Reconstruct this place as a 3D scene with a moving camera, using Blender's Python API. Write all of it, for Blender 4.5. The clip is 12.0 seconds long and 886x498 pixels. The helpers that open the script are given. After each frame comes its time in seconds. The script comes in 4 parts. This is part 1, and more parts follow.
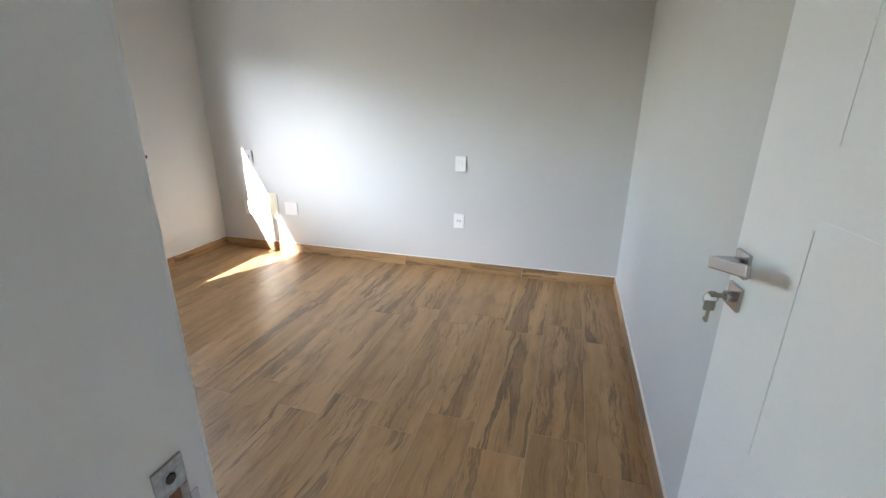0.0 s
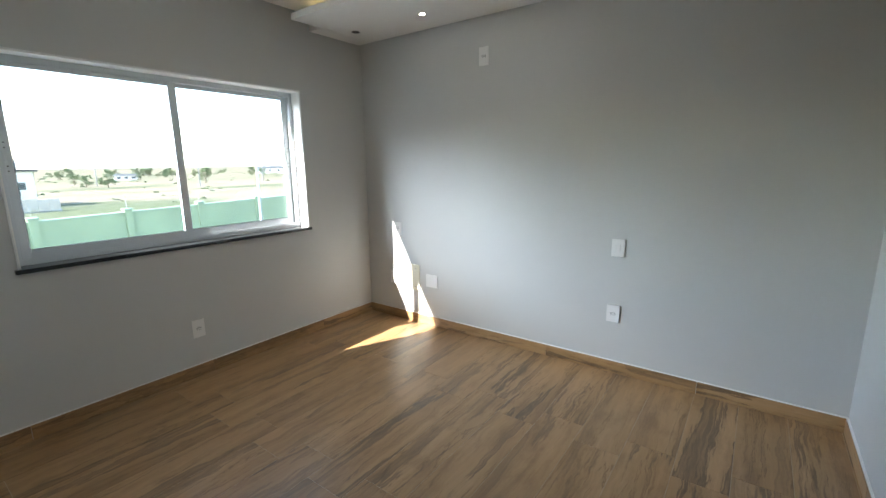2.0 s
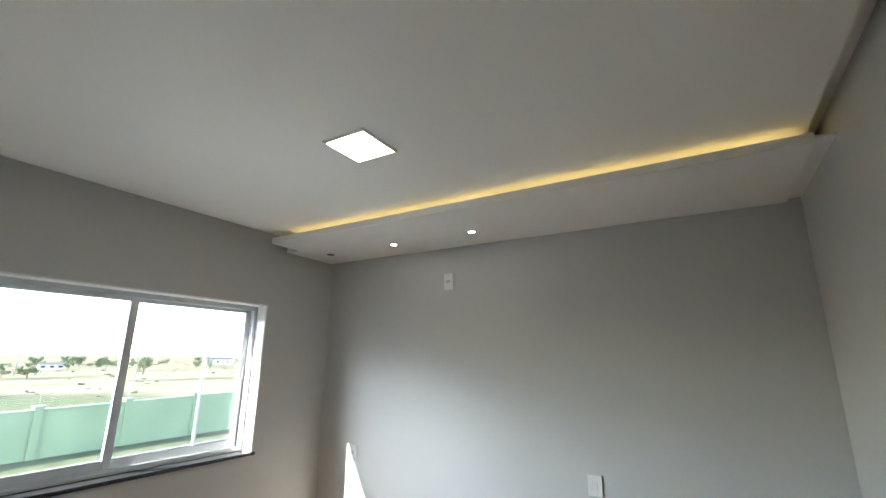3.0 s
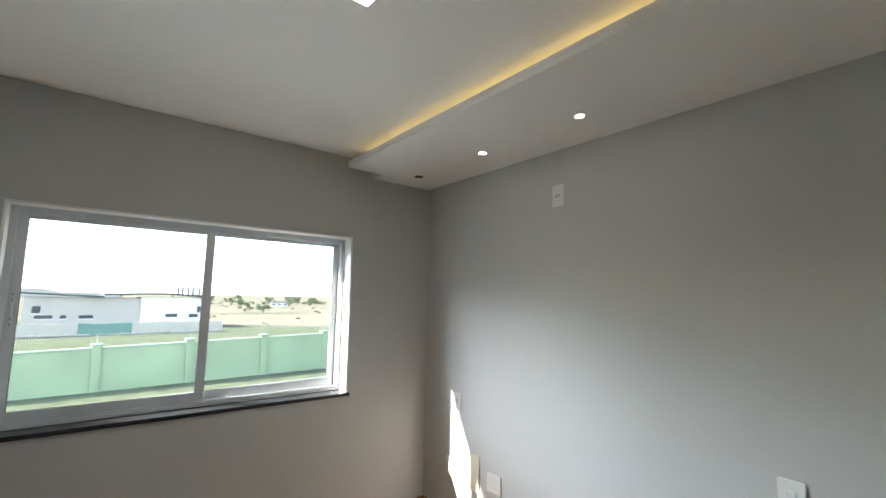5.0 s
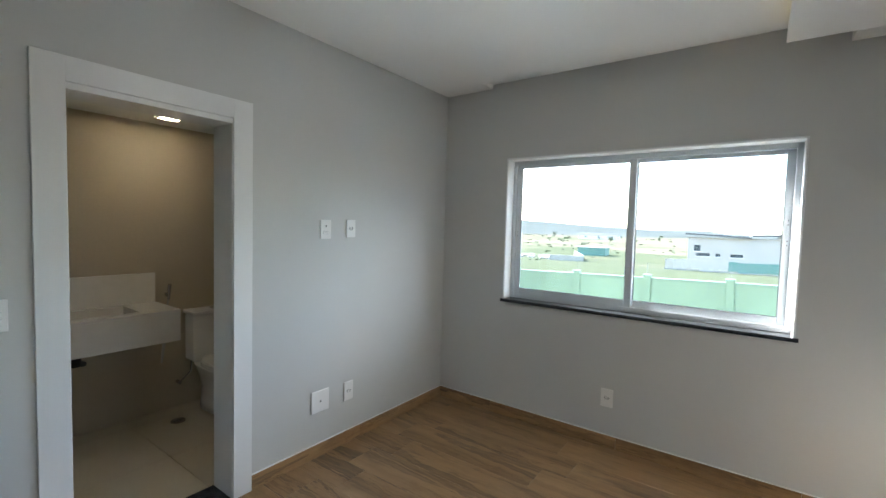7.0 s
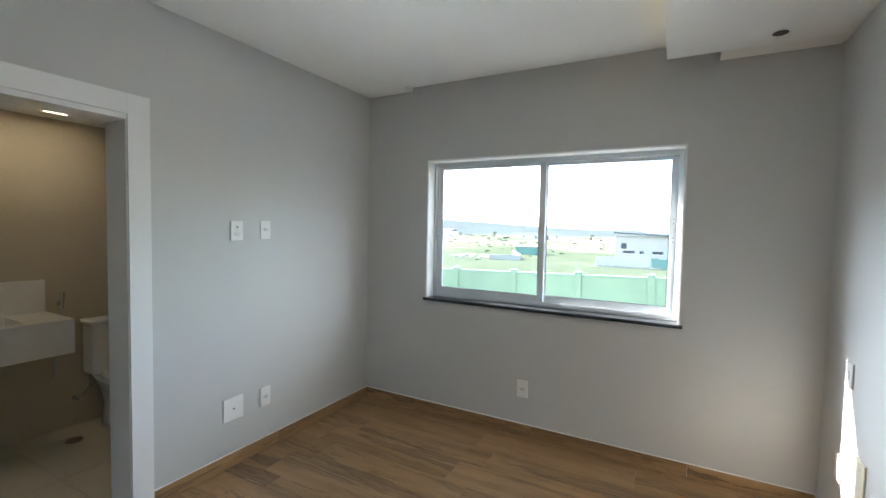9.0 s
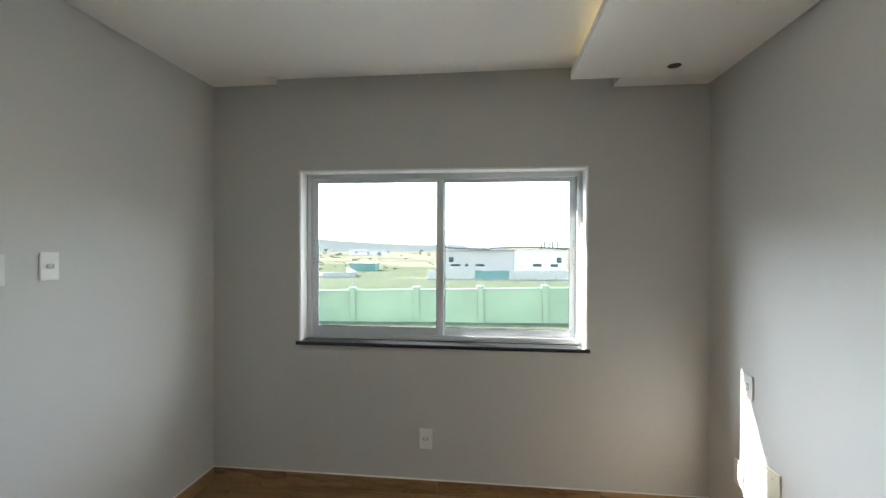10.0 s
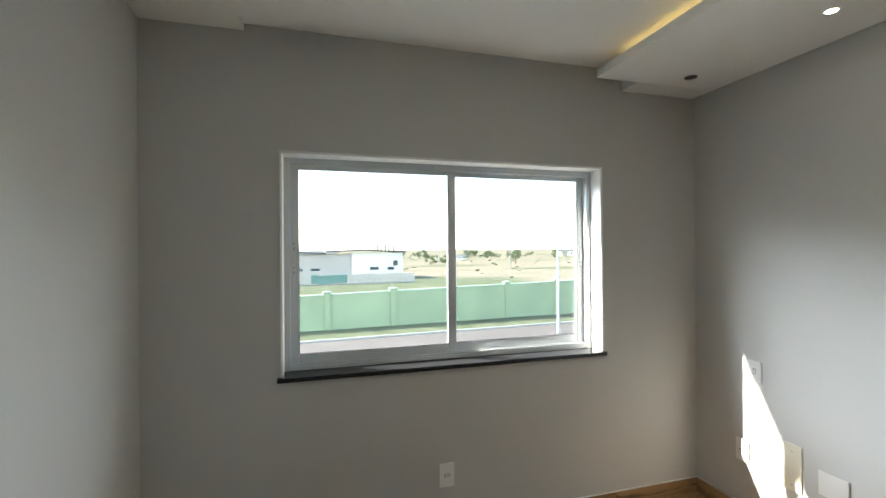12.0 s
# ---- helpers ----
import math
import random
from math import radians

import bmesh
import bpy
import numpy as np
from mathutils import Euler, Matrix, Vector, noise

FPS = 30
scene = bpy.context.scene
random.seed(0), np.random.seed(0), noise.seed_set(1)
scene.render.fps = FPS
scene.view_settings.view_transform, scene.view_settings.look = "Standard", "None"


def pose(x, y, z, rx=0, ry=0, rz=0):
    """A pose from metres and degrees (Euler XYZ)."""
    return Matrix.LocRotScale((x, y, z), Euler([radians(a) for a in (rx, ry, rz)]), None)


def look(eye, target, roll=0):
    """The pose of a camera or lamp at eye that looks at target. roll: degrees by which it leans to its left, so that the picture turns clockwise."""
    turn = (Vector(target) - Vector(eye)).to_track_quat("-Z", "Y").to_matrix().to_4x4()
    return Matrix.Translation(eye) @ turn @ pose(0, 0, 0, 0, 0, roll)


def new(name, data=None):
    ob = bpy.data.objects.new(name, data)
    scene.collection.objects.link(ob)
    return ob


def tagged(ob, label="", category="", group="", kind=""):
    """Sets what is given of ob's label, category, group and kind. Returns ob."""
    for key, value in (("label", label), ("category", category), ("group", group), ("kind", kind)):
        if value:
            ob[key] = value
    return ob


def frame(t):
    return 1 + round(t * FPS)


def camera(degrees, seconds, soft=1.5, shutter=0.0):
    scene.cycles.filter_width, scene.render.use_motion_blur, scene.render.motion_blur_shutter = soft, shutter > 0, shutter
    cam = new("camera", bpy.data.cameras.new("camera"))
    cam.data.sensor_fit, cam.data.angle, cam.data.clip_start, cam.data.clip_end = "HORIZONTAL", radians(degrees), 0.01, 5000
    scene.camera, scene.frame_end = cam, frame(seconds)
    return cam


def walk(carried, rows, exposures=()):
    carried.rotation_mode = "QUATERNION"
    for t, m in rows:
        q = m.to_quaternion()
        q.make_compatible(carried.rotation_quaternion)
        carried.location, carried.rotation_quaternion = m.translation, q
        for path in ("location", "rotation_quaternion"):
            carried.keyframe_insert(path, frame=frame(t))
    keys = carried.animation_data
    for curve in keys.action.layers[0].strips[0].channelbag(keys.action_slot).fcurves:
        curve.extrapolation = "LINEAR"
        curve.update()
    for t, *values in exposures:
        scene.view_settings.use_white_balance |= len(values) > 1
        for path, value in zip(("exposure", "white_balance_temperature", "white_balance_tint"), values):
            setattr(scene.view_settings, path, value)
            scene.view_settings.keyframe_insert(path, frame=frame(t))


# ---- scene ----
EXPO = 3.40
cam = camera(91.4, 12.0)
PATH = [
    (0, (0.281, 0.575, 1.368), (-0.243, 2.394, 0.722), 0.4),
    (0.2, (0.245, 0.667, 1.351), (-0.31, 2.401, 0.524), -0.0),
    (0.5, (0.212, 0.755, 1.337), (-0.509, 2.321, 0.323), -1.4),
    (1, (0.187, 0.862, 1.297), (-0.741, 2.231, 0.173), -0.6),
    (1.5, (0.191, 0.905, 1.368), (-0.878, 2.326, 0.452), -1.6),
    (2, (0.19, 0.912, 1.481), (-0.967, 2.495, 1.091), -0.7),
    (2.5, (0.147, 0.861, 1.587), (-0.961, 2.522, 1.711), 0.3),
    (3, (0.154, 0.894, 1.66), (-0.843, 2.557, 2.15), 0.6),
    (3.2, (0.135, 0.923, 1.671), (-0.787, 2.6, 2.251), 0.3),
    (4.8, (0.039, 1.644, 1.583), (-1.322, 3.054, 1.986), 1.1),
    (5, (-0.009, 1.773, 1.635), (-1.569, 3.005, 1.861), 1.1),
    (5.5, (-0.076, 2.134, 1.569), (-1.981, 2.74, 1.641), 1.3),
    (6, (-0.062, 2.472, 1.565), (-2.047, 2.223, 1.555), 0.7),
    (6.5, (0.079, 2.708, 1.536), (-1.779, 1.97, 1.473), 1.4),
    (7, (0.176, 3.023, 1.529), (-1.44, 1.85, 1.42), 1.6),
    (7.2, (0.252, 3.071, 1.542), (-1.21, 1.714, 1.392), 1.5),
    (8, (0.362, 3.24, 1.52), (-0.67, 1.55, 1.368), 1.6),
    (8.8, (0.248, 3.294, 1.475), (-1.274, 2.002, 1.353), 1.8),
    (9, (0.129, 3.184, 1.528), (-1.629, 2.236, 1.43), 1.2),
    (9.5, (-0.112, 3.011, 1.578), (-2.039, 2.479, 1.517), 0.8),
    (10, (-0.206, 2.636, 1.581), (-2.194, 2.415, 1.567), 0.2),
    (10.5, (-0.352, 2.365, 1.58), (-2.351, 2.303, 1.572), -0.1),
    (11, (-0.51, 2.057, 1.586), (-2.51, 2.06, 1.607), -0.5),
    (11.5, (-0.575, 1.758, 1.592), (-2.549, 2.08, 1.612), -0.6),
    (12, (-0.664, 1.573, 1.582), (-2.588, 2.119, 1.582), -0.4),
]
walk(cam, [(t, look(eye, target, roll)) for t, eye, target, roll in PATH],
     [(0.0, EXPO + 1.12, 6550, 14), (0.2, EXPO + 0.93, 6500, 13), (0.5, EXPO + 0.46, 6450, 11), (1.0, EXPO + 0.28, 6300, 8), (1.5, EXPO + 0.38, 6300, 8),
      (2.0, EXPO + 0.53, 6300, 9), (2.5, EXPO + 0.58, 6400, 9), (3.0, EXPO + 0.56, 6450, 10), (5.0, EXPO + 0.40, 6600, 11), (6.0, EXPO + 0.50, 6450, 10),
      (7.0, EXPO + 0.68, 6150, 9), (9.0, EXPO + 0.78, 6150, 9), (9.5, EXPO + 0.57, 6350, 9), (10.0, EXPO + 0.49, 6600, 9), (10.5, EXPO + 0.48, 6700, 9), (11.5, EXPO + 0.42, 6750, 9), (12.0, EXPO + 0.35, 6750, 9)])

# ---------- light ----------
SUN = Vector((0.45, 1.0, -0.86)).normalized()   # the way the sunlight travels
world = bpy.data.worlds.new("sky")
scene.world = world
world.use_nodes = True
wn = world.node_tree.nodes
sky = wn.new("ShaderNodeTexSky")
sky.sky_type, sky.sun_disc = "NISHITA", False
sky.sun_elevation = math.asin(-SUN.z)
sky.sun_rotation = math.atan2(-SUN.x, -SUN.y)
sky.dust_density, sky.air_density = 1.2, 1.0
world.node_tree.links.new(sky.outputs[0], wn["Background"].inputs[0])
wn["Background"].inputs[1].default_value = 0.14
sun_lamp = bpy.data.lights.new("sun", "SUN")
sun_lamp.energy, sun_lamp.angle, sun_lamp.color = 2.05, radians(0.55), (1.0, 0.955, 0.88)
sun_ob = new("sun", sun_lamp)
sun_ob.matrix_world = look((0, 0, 30), Vector((0, 0, 30)) + SUN)

# fill lamps added either side of the window, above sight, for hazy sky
for name, eye, power in (("sky_fill_south", (-16.4, -12.7, 10.0), 1100.0), ("sky_fill_north", (-16.5, 17.0, 9.6), 265.0)):
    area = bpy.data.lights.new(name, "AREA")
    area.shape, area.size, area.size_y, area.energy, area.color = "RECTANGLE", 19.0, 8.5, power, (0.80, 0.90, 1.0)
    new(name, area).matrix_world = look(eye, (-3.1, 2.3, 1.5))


# daylight in the opening of the hall's west window
area = bpy.data.lights.new("hall_daylight", "AREA")
area.shape, area.size, area.size_y, area.energy, area.color = "RECTANGLE", 1.05, 1.35, 0.34, (0.96, 0.98, 1.0)
new("hall_daylight", area).matrix_world = look((-1.84, -1.85, 1.55), (0.0, -1.85, 1.55))


# ---------- materials ----------
def mat(name, color, rough=0.6, metal=0.0, var=0.06, scale=3.0, fine=120.0, bump=0.03, spec=0.5, stretch=(1, 1, 1), tint=None):
    """Painted or solid surface: two scales of variation in colour, and a fine relief."""
    m = bpy.data.materials.new(name)
    m.use_nodes = True
    n, l = m.node_tree.nodes, m.node_tree.links
    b = n["Principled BSDF"]
    b.inputs["Roughness"].default_value, b.inputs["Metallic"].default_value = rough, metal
    b.inputs["Specular IOR Level"].default_value = spec
    co = n.new("ShaderNodeTexCoord")
    mp = n.new("ShaderNodeMapping")
    mp.inputs["Scale"].default_value = stretch
    l.new(co.outputs["Object"], mp.inputs[0])
    big = n.new("ShaderNodeTexNoise")
    big.inputs["Scale"].default_value, big.inputs["Detail"].default_value = scale, 4
    l.new(mp.outputs[0], big.inputs[0])
    small = n.new("ShaderNodeTexNoise")
    small.inputs["Scale"].default_value, small.inputs["Detail"].default_value = fine, 3
    l.new(mp.outputs[0], small.inputs[0])
    mix = n.new("ShaderNodeMix")
    mix.data_type = "RGBA"
    mix.inputs["Factor"].default_value = 0.35
    l.new(big.outputs[0], mix.inputs[6])
    l.new(small.outputs[0], mix.inputs[7])
    ramp = n.new("ShaderNodeValToRGB")
    lo = [c * (1 - var) for c in color]
    hi = [min(1, c * (1 + var)) for c in (tint or color)]
    ramp.color_ramp.elements[0].position, ramp.color_ramp.elements[1].position = 0.3, 0.7
    ramp.color_ramp.elements[0].color, ramp.color_ramp.elements[1].color = (*lo, 1), (*hi, 1)
    l.new(mix.outputs[2], ramp.inputs[0])
    l.new(ramp.outputs[0], b.inputs["Base Color"])
    if bump:
        bp = n.new("ShaderNodeBump")
        bp.inputs["Strength"].default_value, bp.inputs["Distance"].default_value = bump, 0.01
        l.new(small.outputs[0], bp.inputs["Height"])
        l.new(bp.outputs[0], b.inputs["Normal"])
    return m


def glow(name, color, power):
    m = bpy.data.materials.new(name)
    m.use_nodes = True
    b = m.node_tree.nodes["Principled BSDF"]
    b.inputs["Base Color"].default_value = (0.8, 0.8, 0.8, 1)
    b.inputs["Emission Color"].default_value, b.inputs["Emission Strength"].default_value = (*color, 1), power
    return m


def glass_mat(name, tint):
    m = bpy.data.materials.new(name)
    m.use_nodes = True
    n, l = m.node_tree.nodes, m.node_tree.links
    n.remove(n["Principled BSDF"])
    clear, shine, mx, fr = n.new("ShaderNodeBsdfTransparent"), n.new("ShaderNodeBsdfGlossy"), n.new("ShaderNodeMixShader"), n.new("ShaderNodeFresnel")
    clear.inputs[0].default_value = (*tint, 1)
    shine.inputs["Roughness"].default_value = 0.02
    fr.inputs[0].default_value = 1.45
    l.new(fr.outputs[0], mx.inputs[0])
    l.new(clear.outputs[0], mx.inputs[1])
    l.new(shine.outputs[0], mx.inputs[2])
    l.new(mx.outputs[0], n["Material Output"].inputs[0])
    return m


def wood_tile(name, along="Y", light=1.0):
    """Wood-look porcelain: tan ground, long dark streaks and a fine grain along one axis."""
    m = bpy.data.materials.new(name)
    m.use_nodes = True
    n, l = m.node_tree.nodes, m.node_tree.links
    b = n["Principled BSDF"]
    co, mp, info = n.new("ShaderNodeTexCoord"), n.new("ShaderNodeMapping"), n.new("ShaderNodeObjectInfo")
    shift = n.new("ShaderNodeVectorMath")
    shift.operation = "MULTIPLY_ADD"
    l.new(info.outputs["Random"], shift.inputs[0])
    shift.inputs[1].default_value = (37.0, 53.0, 71.0)
    l.new(co.outputs["Object"], shift.inputs[2])
    wave, half, bend, warp = n.new("ShaderNodeTexNoise"), n.new("ShaderNodeMath"), n.new("ShaderNodeCombineXYZ"), n.new("ShaderNodeVectorMath")
    wave.inputs["Scale"].default_value, wave.inputs["Detail"].default_value = 6.5, 4
    l.new(shift.outputs[0], wave.inputs[0])
    half.operation = "MULTIPLY_ADD"
    half.inputs[1].default_value, half.inputs[2].default_value = 0.045, -0.0225
    l.new(wave.outputs[0], half.inputs[0])
    l.new(half.outputs[0], bend.inputs[0 if along == "Y" else 1])
    l.new(shift.outputs[0], warp.inputs[0])
    l.new(bend.outputs[0], warp.inputs[1])
    l.new(warp.outputs[0], mp.inputs[0])
    mp.inputs["Scale"].default_value = (1, 0.07, 1) if along == "Y" else (0.07, 1, 1)

    def noise_tex(scale, detail, rough, dist=0.0):
        t = n.new("ShaderNodeTexNoise")
        t.inputs["Scale"].default_value, t.inputs["Detail"].default_value = scale, detail
        t.inputs["Roughness"].default_value, t.inputs["Distortion"].default_value = rough, dist
        l.new(mp.outputs[0], t.inputs[0])
        return t

    def ramp(src, *stops):
        r = n.new("ShaderNodeValToRGB")
        while len(r.color_ramp.elements) < len(stops):
            r.color_ramp.elements.new(0.5)
        for e, (p, c) in zip(r.color_ramp.elements, stops):
            e.position, e.color = p, (*c, 1)
        l.new(src, r.inputs[0])
        return r

    def mixc(kind, fac, a, c):
        x = n.new("ShaderNodeMix")
        x.data_type, x.blend_type = "RGBA", kind
        if isinstance(fac, float):
            x.inputs["Factor"].default_value = fac
        else:
            l.new(fac, x.inputs["Factor"])
        l.new(a, x.inputs[6])
        l.new(c, x.inputs[7])
        return x.outputs[2]

    broad = noise_tex(7.0, 3, 0.5, 0.6)
    base = ramp(broad.outputs[0], (0.25, (0.27, 0.160, 0.073)), (0.5, (0.390, 0.236, 0.110)), (0.75, (0.462, 0.293, 0.150)))
    grain = noise_tex(48.0, 5, 0.65, 1.2)
    fine = ramp(grain.outputs[0], (0.3, (0.78, 0.76, 0.74)), (0.65, (1, 1, 1)))
    col = mixc("MULTIPLY", 0.75, base.outputs[0], fine.outputs[0])
    blot = n.new("ShaderNodeTexNoise")
    blot.inputs["Scale"].default_value, blot.inputs["Detail"].default_value, blot.inputs["Roughness"].default_value = 11.0, 5, 0.6
    soft = n.new("ShaderNodeMapping")
    soft.inputs["Scale"].default_value = (1, 0.4, 1) if along == "Y" else (0.4, 1, 1)
    l.new(warp.outputs[0], soft.inputs[0])
    l.new(soft.outputs[0], blot.inputs[0])
    mottle = ramp(blot.outputs[0], (0.32, (0.74, 0.71, 0.68)), (0.5, (1, 1, 1)), (0.68, (1.0, 0.99, 0.97)))
    col = mixc("MULTIPLY", 0.8, col, mottle.outputs[0])
    vein = noise_tex(10.0, 7, 0.66, 0.45)
    mask = ramp(vein.outputs[0], (0.51, (0, 0, 0)), (0.55, (0.85, 0.85, 0.85)), (0.60, (0.36, 0.36, 0.36)), (0.68, (0.75, 0.75, 0.75)))
    where = noise_tex(2.6, 2, 0.5, 0.8)
    gate = ramp(where.outputs[0], (0.36, (0, 0, 0)), (0.60, (1, 1, 1)))
    both = mixc("MULTIPLY", 1.0, mask.outputs[0], gate.outputs[0])
    dark = n.new("ShaderNodeRGB")
    dark.outputs[0].default_value = (0.088, 0.057, 0.036, 1)
    col = mixc("MIX", both, col, dark.outputs[0])
    spread = noise_tex(3.4, 2, 0.5, 0.5)
    gate2 = ramp(spread.outputs[0], (0.38, (0.0, 0.0, 0.0)), (0.60, (0.85, 0.85, 0.85)))
    line = noise_tex(12.0, 6, 0.6, 0.7)
    crack = ramp(line.outputs[0], (0.475, (1, 1, 1)), (0.5, (0.52, 0.49, 0.46)), (0.51, (1, 1, 1)))
    col = mixc("MULTIPLY", gate2.outputs[0], col, crack.outputs[0])
    tone = n.new("ShaderNodeHueSaturation")
    scale = n.new("ShaderNodeMapRange")
    scale.inputs["To Min"].default_value, scale.inputs["To Max"].default_value = 0.93 * light, 1.07 * light
    l.new(info.outputs["Random"], scale.inputs[0])
    l.new(scale.outputs[0], tone.inputs["Value"])
    l.new(col, tone.inputs["Color"])
    l.new(tone.outputs[0], b.inputs["Base Color"])
    rr = n.new("ShaderNodeMapRange")
    rr.inputs["To Min"].default_value, rr.inputs["To Max"].default_value = 0.30, 0.46
    l.new(grain.outputs[0], rr.inputs[0])
    l.new(rr.outputs[0], b.inputs["Roughness"])
    bp = n.new("ShaderNodeBump")
    bp.inputs["Strength"].default_value, bp.inputs["Distance"].default_value = 0.12, 0.002
    l.new(grain.outputs[0], bp.inputs["Height"])
    l.new(bp.outputs[0], b.inputs["Normal"])
    return m


M_WALL = mat("grey_wall_paint", (0.563, 0.561, 0.545), 0.5, var=0.025, scale=1.6, fine=260, bump=0.04, spec=0.35)
M_CEIL = mat("white_ceiling_paint", (0.86, 0.85, 0.82), 0.8, var=0.02, scale=1.2, fine=180, bump=0.03, spec=0.3)
M_LACQ = mat("white_lacquer", (0.77, 0.77, 0.765), 0.32, var=0.015, scale=2.0, fine=90, bump=0.015)
M_PLAST = mat("white_plastic", (0.80, 0.79, 0.77), 0.35, var=0.015, scale=9, fine=90, bump=0)
M_CREAM = mat("cream_plastic", (0.76, 0.72, 0.58), 0.4, var=0.03, scale=9, fine=90, bump=0)
# near-black colour: painted shade of holes and slots, also dark gaskets and screws
M_SLOT = mat("dark_slot", (0.05, 0.05, 0.05), 0.6, var=0.1, bump=0)
M_GREYKEY = mat("grey_plastic", (0.45, 0.45, 0.45), 0.4, var=0.05, bump=0)
M_ALU = mat("painted_aluminium", (0.62, 0.655, 0.68), 0.36, metal=0.1, var=0.03, scale=4, fine=150, bump=0.01)
M_STEEL = mat("brushed_steel", (0.52, 0.515, 0.52), 0.27, metal=1.0, var=0.08, scale=12, fine=300, bump=0.02, stretch=(1, 8, 1))
M_WORN = mat("worn_steel", (0.42, 0.41, 0.40), 0.45, metal=1.0, var=0.45, scale=60, fine=300, bump=0.05)
M_BRASS = mat("dull_brass", (0.30, 0.27, 0.22), 0.35, metal=1.0, var=0.12, scale=20, bump=0)
M_GRANITE = mat("black_granite", (0.012, 0.013, 0.015), 0.07, spec=0.5, var=0.5, scale=60, fine=400, bump=0.0, tint=(0.03, 0.032, 0.036))
M_GROUT = mat("beige_grout", (0.46, 0.37, 0.27), 0.85, var=0.15, scale=6, fine=200, bump=0.06)
M_WOOD = wood_tile("wood_look_tile")
M_WOODX = wood_tile("wood_look_skirting", "X", 1.06)
M_WOODY = wood_tile("wood_look_side_skirting", "Y", 1.06)
M_CAULK = mat("white_caulk", (0.78, 0.77, 0.75), 0.6, var=0.05, bump=0)
M_TILE = mat("beige_porcelain", (0.60, 0.535, 0.43), 0.22, var=0.04, scale=2.2, fine=60, bump=0.01)
M_BATHW = mat("beige_wall_tile", (0.52, 0.455, 0.35), 0.5, var=0.05, scale=1.8, fine=60, bump=0.01, spec=0.3)
M_STONE = mat("white_quartz", (0.80, 0.78, 0.74), 0.22, var=0.03, scale=14, fine=200, bump=0)
M_CERAMIC = mat("white_ceramic", (0.82, 0.81, 0.79), 0.12, var=0.01, scale=3, bump=0)
M_RAWWOOD = mat("raw_wood", (0.25, 0.12, 0.06), 0.8, var=0.25, scale=30, stretch=(1, 1, 0.2))
M_GLASS = glass_mat("window_glass", (0.93, 0.965, 0.955))
M_GGLASS = glass_mat("green_rail_glass", (0.80, 0.90, 0.86))
M_LED = glow("warm_led", (1.0, 0.73, 0.27), 0.28)
M_PANEL = glow("panel_light", (1.0, 0.95, 0.87), 2.2)
M_WARM = glow("warm_panel_light", (1.0, 0.82, 0.54), 2.8)
M_SPOT = glow("spot_light", (1.0, 0.91, 0.78), 5.0)
M_FENCE = mat("green_wall_paint", (0.168, 0.198, 0.112), 0.8, var=0.22, scale=0.5, fine=6, bump=0.05)
M_FENCECAP = mat("pale_green_paint", (0.19, 0.24, 0.17), 0.8, var=0.15, scale=1, fine=8, bump=0.05)
M_ASPHALT = mat("asphalt", (0.070, 0.059, 0.052), 0.9, spec=0.1, var=0.15, scale=0.4, fine=40, bump=0.1)
# pale colour of the unseen ground that bounces sunlight indoors
M_BOUNCE = mat("pale_bounce_ground", (0.36, 0.345, 0.315), 0.85, spec=0.1, var=0.12, scale=0.6, fine=20, bump=0.1)
M_KERB = mat("concrete_kerb", (0.21, 0.20, 0.175), 0.85, spec=0.1, var=0.15, scale=1, fine=30, bump=0.1)
M_RENDER = mat("pale_render", (0.33, 0.27, 0.225), 0.85, var=0.12, scale=0.25, fine=5, bump=0.05)
M_RENDERW = mat("white_render", (0.54, 0.475, 0.41), 0.85, var=0.08, scale=0.25, fine=5, bump=0.05)
M_BLOCK = mat("grey_block", (0.165, 0.160, 0.155), 0.9, var=0.25, scale=0.6, fine=8, bump=0.1)
M_TEAL = mat("teal_sheet", (0.085, 0.155, 0.115), 0.7, var=0.15, scale=0.8, fine=10, bump=0.03)
M_SLAB = mat("cement_slab", (0.36, 0.295, 0.23), 0.9, var=0.45, scale=0.55, fine=7, bump=0.1)
M_ROOF = mat("dark_roof", (0.030, 0.028, 0.027), 0.7, var=0.2, scale=0.6, fine=10, bump=0.05)
M_DARKGLASS = mat("dark_pane", (0.03, 0.035, 0.04), 0.15, var=0.2, bump=0)
M_POLE = mat("galvanised_pole", (0.24, 0.24, 0.235), 0.5, metal=0.3, var=0.08, bump=0)
M_LEAF = mat("leaves", (0.048, 0.066, 0.030), 0.8, var=0.5, scale=3, fine=30, bump=0, spec=0.1, tint=(0.085, 0.105, 0.052))
M_BARK = mat("bark", (0.12, 0.09, 0.06), 0.9, var=0.3, scale=10, fine=60)
M_RUBBLE = mat("rubble", (0.27, 0.232, 0.185), 0.9, var=0.3, scale=2, fine=20, bump=0.1)
M_HILL = mat("far_hill", (0.070, 0.074, 0.068), 1.0, spec=0.0, var=0.3, scale=0.012, fine=0.08, bump=0)


